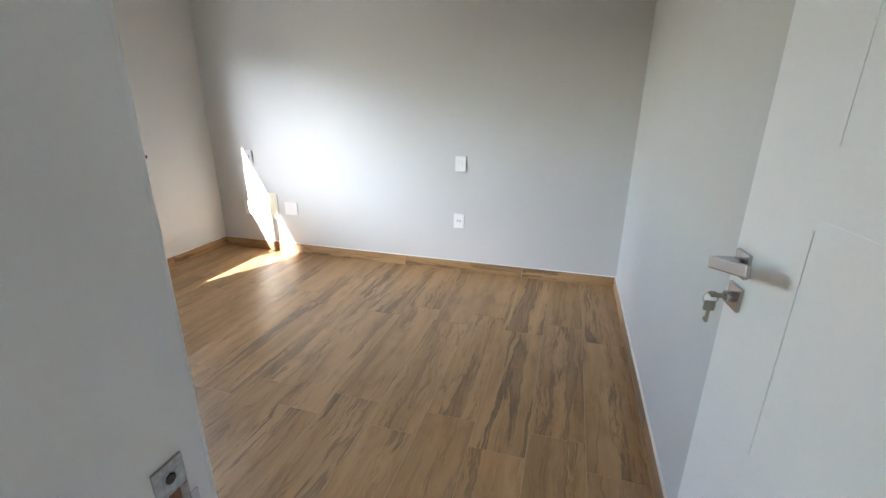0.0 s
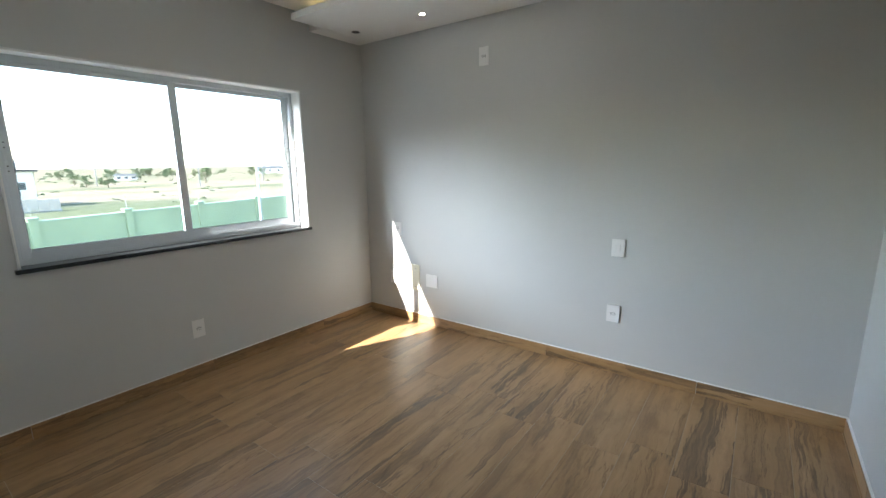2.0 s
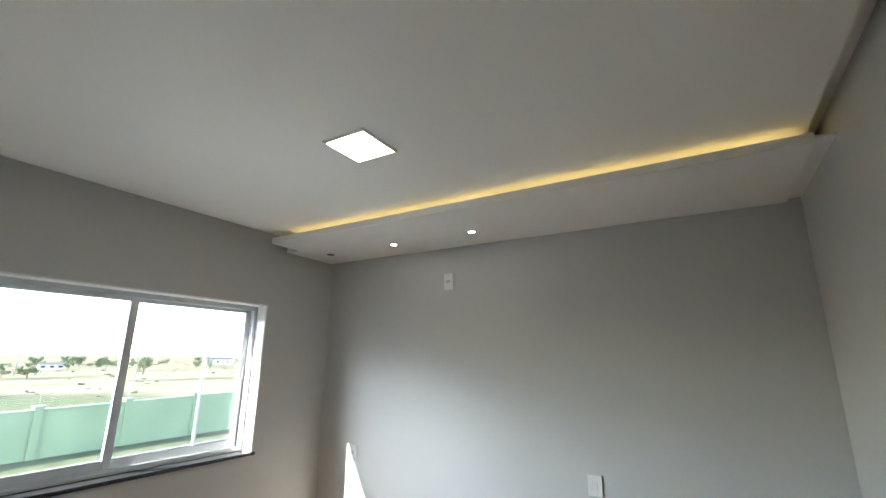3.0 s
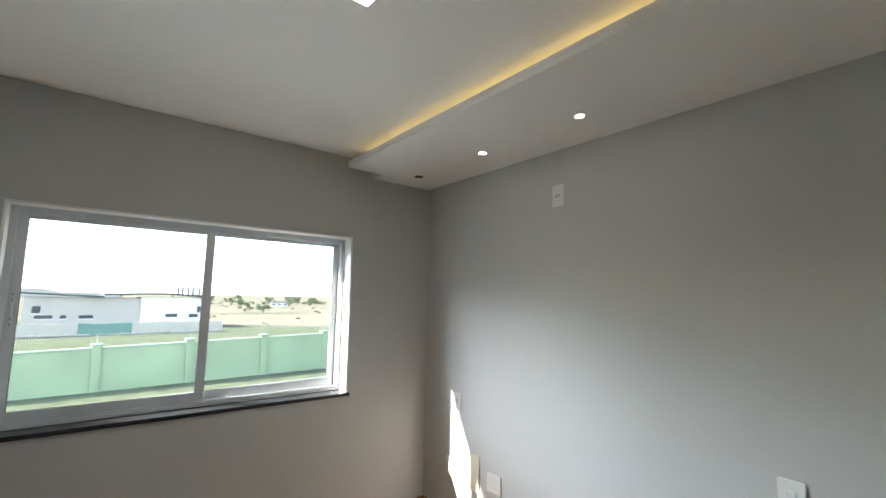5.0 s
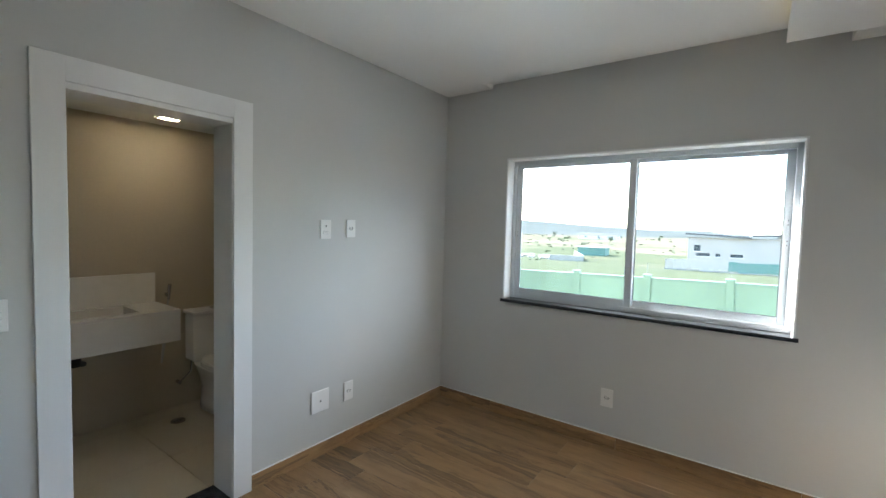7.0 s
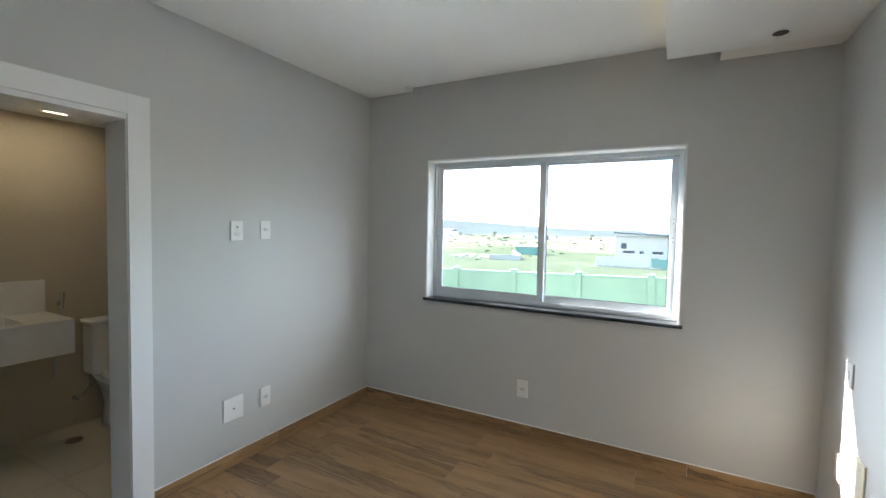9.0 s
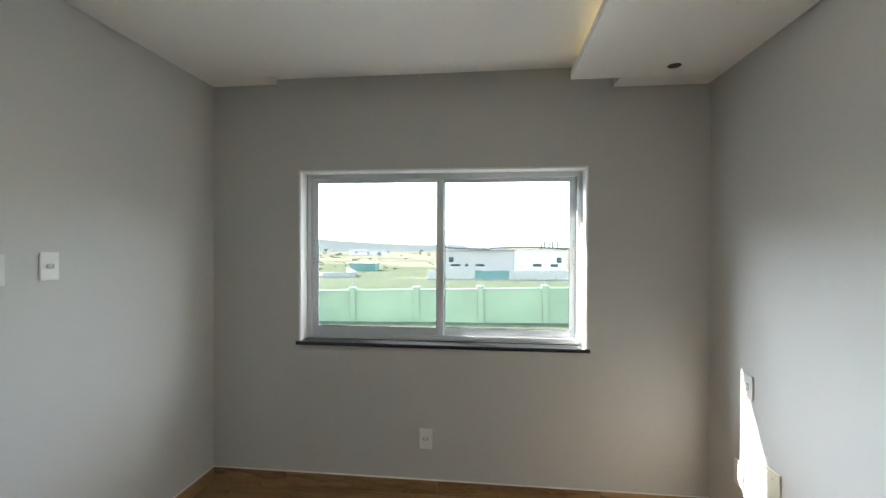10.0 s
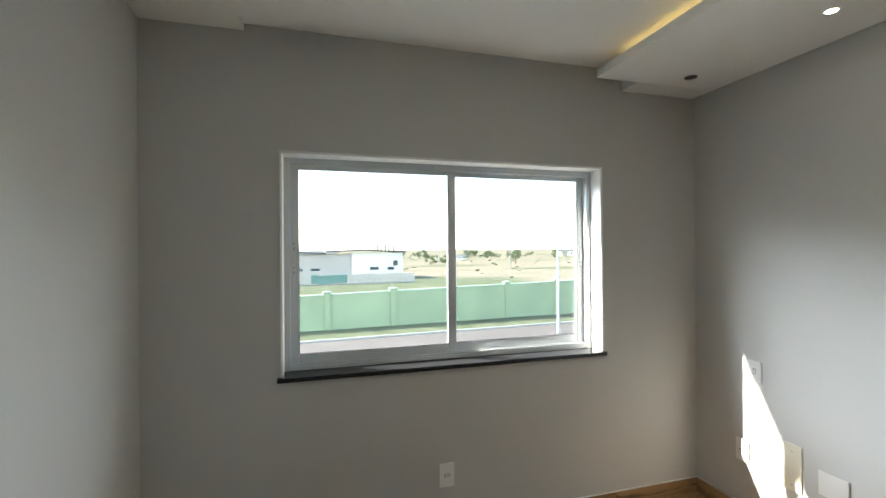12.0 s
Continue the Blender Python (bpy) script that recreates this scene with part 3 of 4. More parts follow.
# ---------- outlets and switches ----------
def plate(at, rz, w, h, what, label):
    """A wall plate that stands out along local -y, centred on at."""
    names = {"socket": "wall_outlet", "switch": "light_switch", "blank": "blank_plate", "double": "wall_outlet", "triple": "light_switch", "coax": "wall_outlet", "upright": "wall_outlet"}
    cats = {"socket": "outlet", "switch": "light switch", "blank": "blank plate", "double": "outlet", "triple": "light switch", "coax": "outlet", "upright": "outlet"}
    t = thing(names[what], label, cats[what], at, rz, group="wall plates")
    part("cover", blk(-w / 2, w / 2, -0.009, 0, -h / 2, h / 2, bevel=0.003), M_CREAM if what == "blank" and w > 0.2 else M_PLAST, t)
    if what == "blank" and w > 0.2:
        for x, z in ((-0.055, 0.085), (0.055, 0.085), (-0.055, -0.09), (0.055, -0.09)):
            part("screw", blk(x - 0.006, x + 0.006, -0.0098, -0.009, z - 0.003, z + 0.003, bevel=0.0004), M_GREYKEY, t)

    def module(z, kind):
        if kind in ("socket", "upright"):
            turn = pose(0, 0, z, 0, 90 if kind == "upright" else 0, 0)
            hexa = [(-0.021, 0), (-0.0135, 0.0105), (0.0135, 0.0105), (0.021, 0), (0.0135, -0.0105), (-0.0135, -0.0105)]

            def prism(k, y0, y1):
                bm = bmesh.new()
                a = [bm.verts.new(turn @ Vector((x * k, y0, q * k))) for x, q in hexa]
                b = [bm.verts.new(turn @ Vector((x * k, y1, q * k))) for x, q in hexa]
                bm.faces.new(a)
                bm.faces.new(b[::-1])
                for i in range(6):
                    bm.faces.new((a[i], b[i], b[(i + 1) % 6], a[(i + 1) % 6]))
                return bm

            # dark ring and dots paint the shade of the socket's well and holes
            part("socket_rim", prism(0.86, -0.0088, -0.0096), M_SLOT, t, "dark ring painted as shade in the socket well")
            s = part("socket_insert", prism(0.70, -0.0088, -0.0102), M_PLAST, t)
            for x in (-0.0085, 0, 0.0085):
                p = turn @ Vector((x, -0.0101, -0.002 if x == 0 else 0))
                part("socket_hole", rod(bmesh.new(), p, p + Vector((0, -0.0006, 0)), 0.0022, seg=10), M_SLOT, s)
        elif kind == "switch":
            part("rocker", blk(-0.013, 0.013, -0.014, -0.009, z - 0.022, z + 0.022, bevel=0.002), M_PLAST, t)
            # grey strips paint the shaded gaps beside the rocker
            part("rocker_gap", blk(-0.0146, -0.0134, -0.0096, -0.0088, z - 0.023, z + 0.023), M_GREYKEY, t)
            part("rocker_gap", blk(0.0134, 0.0146, -0.0096, -0.0088, z - 0.023, z + 0.023), M_GREYKEY, t)
        elif kind == "key":
            part("rocker", blk(-0.022, 0.022, -0.013, -0.009, z - 0.0105, z + 0.0105, bevel=0.0015), M_PLAST, t)
            # grey strip paints the shade line under the key
            part("rocker_gap", blk(-0.022, 0.022, -0.0097, -0.0088, z - 0.0125, z - 0.0112), M_GREYKEY, t)
        elif kind == "hole":
            s = part("coax_rim", rod(bmesh.new(), (0, -0.0088, z), (0, -0.0102, z), 0.0095, seg=18), M_PLAST, t)
            # raised dark disc paints the shade inside the hole
            part("coax_hole", rod(bmesh.new(), (0, -0.0101, z), (0, -0.0108, z), 0.0058, seg=16), M_SLOT, s, "dark disc painted as the shaded coaxial hole")
        elif kind == "keys":
            # grey backing paints the shaded gaps between the keys
            part("rocker_gap", blk(-0.0215, 0.0215, -0.0097, -0.0088, z - 0.0095, z + 0.0095), M_GREYKEY, t)
            for x in (-0.014, 0.0, 0.014):
                part("rocker", blk(x - 0.0063, x + 0.0063, -0.0115, -0.009, z - 0.008, z + 0.008, bevel=0.001), M_PLAST, t)

    if what in ("socket", "upright"):
        module(0, what)
    elif what == "switch":
        module(0, "switch")
    elif what == "double":
        module(0.022, "hole")
        module(-0.022, "keys")
    elif what == "triple":
        module(0.025, "key")
        module(0.0, "key")
        module(-0.025, "key")
    elif what == "coax":
        module(0, "hole")
    return t


plate((-0.543, N, 0.903), 0, 0.088, 0.122, "switch", "white single rocker switch on the grey wall")
plate((-0.549, N, 0.437), 0, 0.088, 0.122, "socket", "white single outlet below the rocker switch")
plate((-2.143, N, 0.425), 0, 0.128, 0.118, "blank", "white square blank plate beside the cream cover")
plate((-2.386, N, 0.436), 0, 0.206, 0.244, "blank", "large cream plastic cover, partly in sunlight")
plate((-2.606, N, 0.404), 0, 0.080, 0.128, "socket", "white outlet low on the wall, half in sunlight")
plate((-2.530, N, 0.880), 0, 0.078, 0.118, "upright", "white outlet at the edge of the sunlight")
plate((-1.606, N, 2.270), 0, 0.084, 0.135, "socket", "white outlet high on the wall near the soffit")
plate((W, 2.228, 0.352), 90, 0.082, 0.128, "socket", "white outlet below the window")
plate((-1.624, S, 1.483), 180, 0.084, 0.122, "double", "white antenna outlet with small keys at eye height")
plate((-1.836, S, 1.490), 180, 0.078, 0.120, "socket", "white single outlet at eye height")
plate((-1.598, S, 0.368), 180, 0.138, 0.142, "coax", "white square antenna plate near the skirting")
plate((-1.837, S, 0.366), 180, 0.080, 0.130, "socket", "white single outlet near the skirting")
plate((-0.126, S, 1.150), 180, 0.078, 0.120, "triple", "white triple switch between the two doors")

# ---------- bathroom ----------
BE, BW, BS, BC = -0.16, -2.93, -0.73, 2.24      # east, west and back walls, ceiling
struct("bath_wall_back", blk(-3.17, -0.106, BS - 0.15, BS, -0.2, TOP), M_BATHW, "beige tiled bathroom wall", "wall")
struct("bath_wall_east", blk(BE, -0.106, BS, S0, -0.2, TOP), M_BATHW, "beige bathroom partition wall", "wall")
struct("bath_wall_west", blk(-3.17, BW, BS, 0.4, -0.2, TOP), M_BATHW, "beige bathroom side wall", "wall")
struct("bath_ceiling", blk(BW, BE, BS, S0, BC, BC + 0.05), M_CEIL, "white lowered bathroom ceiling", "ceiling")
bath_floor = struct("bath_floor", blk(BW, BE, BS, S0 - 0.01, -0.06, -0.006), M_GROUT, "beige porcelain bathroom floor", "floor")
panel_light(-1.165, -0.32, BC - 0.012, 0.15, material=M_WARM, label="small square LED panel, lit, in the bathroom ceiling")

van = thing("vanity_counter", "white quartz vanity counter with a sunken basin", "bathroom counter")
VX0, VX1, VY0, VY1 = -1.205, BE, BS, -0.28
sx0, sx1, sy0, sy1 = -0.98, -0.45, -0.66, -0.36
bm = bmesh.new()
box(bm, VX0, sx0, VY0, VY1, 0.86, 0.88)
box(bm, sx1, VX1, VY0, VY1, 0.86, 0.88)
box(bm, sx0, sx1, VY0, sy0, 0.86, 0.88)
box(bm, sx0, sx1, sy1, VY1, 0.86, 0.88)
part("worktop", bm, M_STONE, van)
bm = bmesh.new()
box(bm, VX0, VX1, VY1 - 0.02, VY1, 0.655, 0.86, 0.0015)
box(bm, VX0, VX0 + 0.02, VY0, VY1 - 0.02, 0.655, 0.86, 0.0015)
part("apron", bm, M_STONE, van)
bm = bmesh.new()
box(bm, sx0, sx1, sy0, sy1, 0.745, 0.755)
box(bm, sx0 - 0.01, sx0, sy0, sy1, 0.745, 0.86)
box(bm, sx1, sx1 + 0.01, sy0, sy1, 0.745, 0.86)
box(bm, sx0, sx1, sy0 - 0.01, sy0, 0.745, 0.86)
box(bm, sx0, sx1, sy1, sy1 + 0.01, 0.745, 0.86)
part("basin", bm, M_STONE, van)
part("backsplash", blk(VX0, VX1, VY0, VY0 + 0.02, 0.88, 1.105, bevel=0.002), M_STONE, van)
bm = bmesh.new()
rod(bm, (-0.66, -0.50, 0.745), (-0.66, -0.50, 0.56), 0.022)
rod(bm, (-0.66, -0.50, 0.62), (-0.66, -0.50, 0.55), 0.034)
rod(bm, (-0.66, -0.50, 0.57), (-0.73, -0.60, 0.53), 0.018)
rod(bm, (-0.73, -0.60, 0.53), (-0.73, BS + 0.01, 0.51), 0.018)
part("drain_trap", bm, M_SLOT, van, "dark drain trap under the counter")

wc = thing("toilet", "white ceramic close-coupled toilet with closed lid", "toilet", (-1.60, BS, -0.006))
part("tank", blk(-0.185, 0.185, 0.012, 0.185, 0.385, 0.765, bevel=0.02), M_CERAMIC, wc)
tl = part("tank_lid", blk(-0.195, 0.195, 0.006, 0.195, 0.766, 0.795, bevel=0.008), M_CERAMIC, wc)
part("flush_button", rod(bmesh.new(), (0, 0.10, 0.795), (0, 0.10, 0.801), 0.022), M_STEEL, tl, "chrome flush button")


def loft(rings):
    """A closed skin through rings of equal length."""
    bm = bmesh.new()
    loops = [[bm.verts.new(p) for p in r] for r in rings]
    k = len(rings[0])
    for a, b in zip(loops, loops[1:]):
        for i in range(k):
            bm.faces.new((a[i], a[(i + 1) % k], b[(i + 1) % k], b[i]))
    bm.faces.new(loops[0][::-1])
    bm.faces.new(loops[-1])
    return bm


def oval(w, y0, y1, z, k=28):
    out = []
    for i in range(k):
        a = i * math.tau / k
        c, s = math.cos(a), math.sin(a)
        out.append((w * math.copysign(abs(c) ** 0.75, c), (y0 + y1) / 2 + (y1 - y0) / 2 * math.copysign(abs(s) ** 0.75, s), z))
    return out


part("bowl", loft([oval(0.140, 0.06, 0.471, 0.0), oval(0.129, 0.06, 0.460, 0.06), oval(0.123, 0.06, 0.492, 0.18), oval(0.168, 0.06, 0.621, 0.30), oval(0.199, 0.04, 0.669, 0.375), oval(0.202, 0.03, 0.674, 0.395)]), M_CERAMIC, wc, smooth=True)
part("seat", loft([oval(0.205, 0.19, 0.679, 0.396), oval(0.208, 0.19, 0.685, 0.405), oval(0.205, 0.19, 0.679, 0.414)]), M_CERAMIC, wc)
part("lid", loft([oval(0.206, 0.19, 0.682, 0.416), oval(0.209, 0.19, 0.686, 0.425), oval(0.199, 0.20, 0.674, 0.438)]), M_CERAMIC, wc)
bm = bmesh.new()
rod(bm, (0.235, 0.0, 0.21), (0.235, 0.05, 0.21), 0.014)
rod(bm, (0.235, 0.045, 0.21), (0.17, 0.09, 0.30), 0.006)
rod(bm, (0.17, 0.09, 0.30), (0.165, 0.09, 0.39), 0.006)
part("supply_hose", bm, M_STEEL, wc, "steel supply hose and valve")

dr = thing("floor_drain", "round steel floor drain in the beige tiles", "floor drain", (-1.25, -0.44, 0.0))
part("grate", rod(bmesh.new(), (0, 0, -0.003), (0, 0, 0.003), 0.05, seg=24), M_STEEL, dr)
# dark strip on the grate paints the shade of its slot
part("drain_slot", blk(-0.035, 0.035, -0.004, 0.004, 0.003, 0.0036), M_SLOT, dr)
sp = thing("bidet_sprayer", "chrome hand sprayer hanging on the bathroom wall", "hand sprayer", (-1.29, BS, 0.94))
part("holder", blk(-0.015, 0.015, 0.0, 0.03, -0.03, 0.0, bevel=0.003), M_STEEL, sp)
part("nozzle", rod(bmesh.new(), (0, 0.035, -0.05), (0, 0.06, 0.07), 0.010, 0.014), M_STEEL, sp)
bm = bmesh.new()
for a in range(12):
    u, v = a / 12, (a + 1) / 12
    f = lambda q: (0.05 * math.sin(q * 3.1), 0.03, -0.05 - 0.5 * math.sin(q * math.pi * 0.9))
    rod(bm, f(u), f(v), 0.006, seg=8)
part("hose", bm, M_GREYKEY, sp)

# ---------- hall ----------
HX0, HX1, HY = -1.75, 1.75, -2.95
struct("hall_wall_far", blk(HX0 - 0.15, HX1 + 0.15, HY - 0.15, HY, -0.2, TOP), M_WALL, "plain light grey hall wall", "wall")
struct("hall_wall_east", blk(HX1, HX1 + 0.15, HY, S0, -0.2, TOP), M_WALL, "plain light grey hall wall", "wall")
struct("hall_wall_north", blk(E + 0.2, HX1, S0, S0 + 0.15, -0.2, TOP), M_WALL, "plain light grey hall wall", "wall")
bm = bmesh.new()
box(bm, HX0 - 0.15, HX0, HY, -2.40, -0.2, TOP)
box(bm, HX0 - 0.15, HX0, -1.30, BS - 0.15, -0.2, TOP)
box(bm, HX0 - 0.15, HX0, -2.40, -1.30, -0.2, 0.85)
box(bm, HX0 - 0.15, HX0, -2.40, -1.30, 2.25, TOP)
struct("hall_wall_west", bm, M_WALL, "light grey hall wall with a window opening", "wall")
struct("hall_partition", blk(-0.105, -0.05, BS - 0.15, S0, -0.2, TOP), M_WALL, "light grey painted partition beside the bathroom", "wall")
struct("hall_ceiling", blk(HX0, HX1, HY, BS - 0.15, 2.78, TOP), M_CEIL, "white hall ceiling", "ceiling")
struct("hall_ceiling_near", blk(-0.05, HX1, BS - 0.15, S0, CEIL, TOP), M_CEIL, "white hall ceiling", "ceiling")
struct("hall_beam", blk(-0.55, HX1, HY, HY + 0.012, 2.42, 2.78), M_CEIL, "white plaster band on the hall wall", "beam")
skirting("baseboard_hall", -0.55, 0.16, HY, HY + T, "X", "wood-look tile skirting in the hall")
hd = thing("door_2", "white closed door at the end of the hall", "door", kind="structure")
part("door_leaf", blk(0.27, 0.98, HY, HY + 0.012, 0.005, 2.06, bevel=0.002), M_LACQ, hd)
part("casing", blk(0.17, 0.268, HY, HY + 0.018, 0.0, 2.155, bevel=0.003), M_LACQ, hd)
part("casing", blk(0.982, 1.08, HY, HY + 0.018, 0.0, 2.155, bevel=0.003), M_LACQ, hd)
part("casing", blk(0.268, 0.982, HY, HY + 0.018, 2.062, 2.155, bevel=0.003), M_LACQ, hd)
bm = rod(bmesh.new(), (0.92, HY + 0.012, 1.05), (0.92, HY + 0.05, 1.05), 0.01)
box(bm, 0.80, 0.93, HY + 0.045, HY + 0.057, 1.04, 1.06, 0.002)
part("door_handle", bm, M_STEEL, hd, "steel lever handle")
rail = thing("glass_balustrade", "greenish glass balustrade with a steel post", "balustrade", (0, -2.30, 0))
part("post", rod(bmesh.new(), (-0.16, 0, 0.0), (-0.16, 0, 1.02), 0.02), M_STEEL, rail)
part("post_foot", rod(bmesh.new(), (-0.16, 0, 0.0), (-0.16, 0, 0.012), 0.05), M_STEEL, rail)
part("clamp", blk(-0.185, -0.115, -0.012, 0.012, 0.20, 0.25, bevel=0.003), M_STEEL, rail)
part("clamp", blk(-0.185, -0.115, -0.012, 0.012, 0.80, 0.85, bevel=0.003), M_STEEL, rail)
g = part("pane", blk(-1.70, -0.13, -0.005, 0.005, 0.08, 1.06, bevel=0.001), M_GGLASS, rail, "clear greenish glass pane")
g.visible_shadow = False

# ---------- outdoors ----------
GZ = -3.4
bm = bmesh.new()
bmesh.ops.create_grid(bm, x_segments=2, y_segments=2, size=2500, matrix=Matrix.Translation((0, 0, GZ)))
struct("ground", bm, M_GROUND, "wide field of dry grass and bare earth", "ground")
# the estate's boundary runs four degrees off the house
fence = thing("boundary_wall", "long green painted boundary wall with posts", "boundary wall", (-28.5, 1.98, GZ), rz=4.4, kind="structure")
fence.matrix_world = pose(-28.5, 1.98, GZ, 1.0, 0, 4.4)     # it climbs gently with the street
FH = 2.15
part("wall_body", blk(-0.09, 0.09, -90, 110, -2.0, FH), M_FENCE, fence)
part("wall_cap", blk(-0.13, 0.13, -90, 110, FH, FH + 0.07, bevel=0.01), M_FENCECAP, fence, "pale green coping")
post_me = mesh_of("post", blk(-0.17, 0.17, -0.19, 0.19, -2.0, FH + 0.16, bevel=0.015), M_FENCE)
cap_me = mesh_of("post_cap", blk(-0.22, 0.22, -0.24, 0.24, FH + 0.16, FH + 0.25, bevel=0.02), M_FENCECAP)
bm = rod(bmesh.new(), (0, 0, FH + 0.25), (0, 0, FH + 0.95), 0.010, seg=8)
for q in range(4):
    box(bm, -0.016, 0.016, -0.016, 0.016, FH + 0.40 + q * 0.17, FH + 0.44 + q * 0.17)
rod_me = mesh_of("wire_rod", bm, M_POLE)
for i in range(-14, 20):
    for nm, me in (("post", post_me), ("post_cap", cap_me), ("wire_rod", rod_me)):
        o = new(nm, me)
        o.parent = fence
        o.location = (0, i * 4.19 + 0.0, 0)
for q in range(4):
    part("fence_wire", rod(bmesh.new(), (0, -56, FH + 0.42 + q * 0.17), (0, 76, FH + 0.42 + q * 0.17), 0.004, seg=5), M_POLE, fence)

st = thing("road", "grey asphalt street in front of the house", "road", (-28.6, 1.98, GZ), rz=4.0, kind="structure")
part("asphalt", blk(3.75, 13.0, -120, 140, -0.02, 0.02), M_ASPHALT, st)
part("kerb", blk(3.6, 3.75, -120, 140, 0.0, 0.13, bevel=0.02), M_KERB, st, "pale concrete kerb")
part("kerb", blk(13.0, 13.35, -120, 140, 0.0, 0.15, bevel=0.02), M_KERB, st, "pale concrete kerb")
# unseen reflector up to the house, added to brighten the room's ceiling
part("footpath", blk(13.35, 25.2, -40, 40, 0.0, 0.12), M_BOUNCE, st, "unseen pale ground added to bounce sunlight onto the ceiling")

lp = thing("street_lamp", "tall thin pale steel street pole", "street pole", (-23.2, 14.97, GZ))
part("pole", rod(bmesh.new(), (0, 0, 0), (0, 0, 6.9), 0.095, 0.045), M_POLE, lp)
part("pole_base", rod(bmesh.new(), (0, 0, 0), (0, 0, 0.25), 0.12, 0.11), M_POLE, lp)
part("arm", rod(bmesh.new(), (0, 0, 6.85), (0.22, 0, 7.0), 0.03), M_POLE, lp)

# a long low warehouse behind its own block wall
wh = thing("warehouse", "long pale rendered house with dark flat roofs", "house", (-74.0, 4.0, GZ), rz=4.0)
part("wall", blk(-6, 0, -9.3, 2.6, 0, 4.2), M_RENDER, wh)
part("wall", blk(-6.4, 0.2, 2.6, 11.3, 0, 4.35), M_RENDERW, wh, "white rendered wall")
for y0, y1, z0, z1 in ((-9.7, -1.6, 4.62, 4.25), (-1.6, 3.5, 4.55, 4.75), (3.5, 5.4, 4.72, 4.78), (5.4, 11.7, 4.80, 4.42)):
    bm = bmesh.new()
    vs = [bm.verts.new((x, y, z + d)) for d in (0, 0.22) for x in (-6.9, 0.7) for y, z in ((y0, z0), (y1, z1))]
    for f in ((0, 1, 3, 2), (4, 6, 7, 5), (0, 4, 5, 1), (2, 3, 7, 6), (0, 2, 6, 4), (1, 5, 7, 3)):
        bm.faces.new([vs[k] for k in f])
    part("roof", bm, M_ROOF, wh, "dark sheet roof")
for y, z, w, h in ((-8.5, 2.2, 0.8, 0.9), (-8.2, 1.5, 1.7, 0.45), (-5.8, 1.5, 0.6, 0.45), (-4.0, 1.5, 1.5, 0.45), (5.6, 1.55, 1.5, 0.5), (9.6, 2.2, 0.8, 0.9), (8.6, 1.5, 1.2, 0.5)):
    x = 0.2 if y > 2.6 else 0.0
    wdw = part("window", blk(x, x + 0.06, y, y + w, z, z + h), M_DARKGLASS, wh, "dark window")
    part("window_frame", blk(x, x + 0.09, y - 0.08, y + w + 0.08, z - 0.1, z), M_RENDERW, wdw)
for y in (7.4, 8.0, 8.8, 9.4, 10.3):
    part("rooftop_pipe", blk(-3.0, -2.7, y, y + 0.3, 4.8, 5.7 + 0.3 * (y > 6)), M_BLOCK, wh)
yard = thing("block_wall", "pale cement panel yard wall with green sheets", "wall", (-64.5, 4.3, GZ), rz=4.0)
part("footing", blk(-0.13, 0.13, -11.2, 11.2, 0, 0.10), M_BLOCK, yard)
slab_me = mesh_of("panel", blk(-0.05, 0.05, -0.49, 0.49, 0.10, 1.38, bevel=0.015), M_SLAB)
sheet_me = mesh_of("panel", blk(-0.04, 0.04, -0.49, 0.49, 0.10, 1.30, bevel=0.01), M_TEAL)
for i in range(22):
    y = -10.6 + i * 1.01
    o = new("panel", sheet_me if -4.3 < y < 0.9 else slab_me)
    o.parent = yard
    o.location = (0.02 * ((i * 7) % 3), y, 0.035 * ((i * 5) % 4))

# building plot further south
shed = thing("green_shed", "green site hoarding round a building plot", "shed", (-85, -22.6, GZ), rz=4)
part("body", blk(-2, 2, -2.5, 2.5, 0, 1.5), M_TEAL, shed)
part("roof", blk(-2.2, 2.2, -2.7, 2.7, 1.5, 1.6), M_RUBBLE, shed)
plot = thing("plot_wall", "low pale block wall of a building plot", "wall", (-73, -21.5, GZ), rz=24)
part("wall_run", blk(-7, 7, -0.1, 0.1, 0, 0.9), M_RUBBLE, plot)
part("wall_run", blk(6.8, 7, -5, -0.1, 0, 0.8), M_RUBBLE, plot)
rnd = random.Random(4)
bm = bmesh.new()
for _ in range(70):
    x, y, r = rnd.uniform(-4, 4), rnd.uniform(-4, 4), rnd.uniform(0.12, 0.5)
    bmesh.ops.create_icosphere(bm, subdivisions=1, radius=r, matrix=Matrix.Translation((x, y, r * 0.25)) @ Matrix.Diagonal((1.3, 1, 0.6, 1)))
for v in bm.verts:
    v.co += Vector((rnd.uniform(-1, 1), rnd.uniform(-1, 1), rnd.uniform(-1, 1))) * 0.08
o = part("rubble", bm, M_RUBBLE)
o.location = (-70, -28, GZ)
tagged(o, "heaps of pale rubble on the building plot", "rubble", "", "stuff")


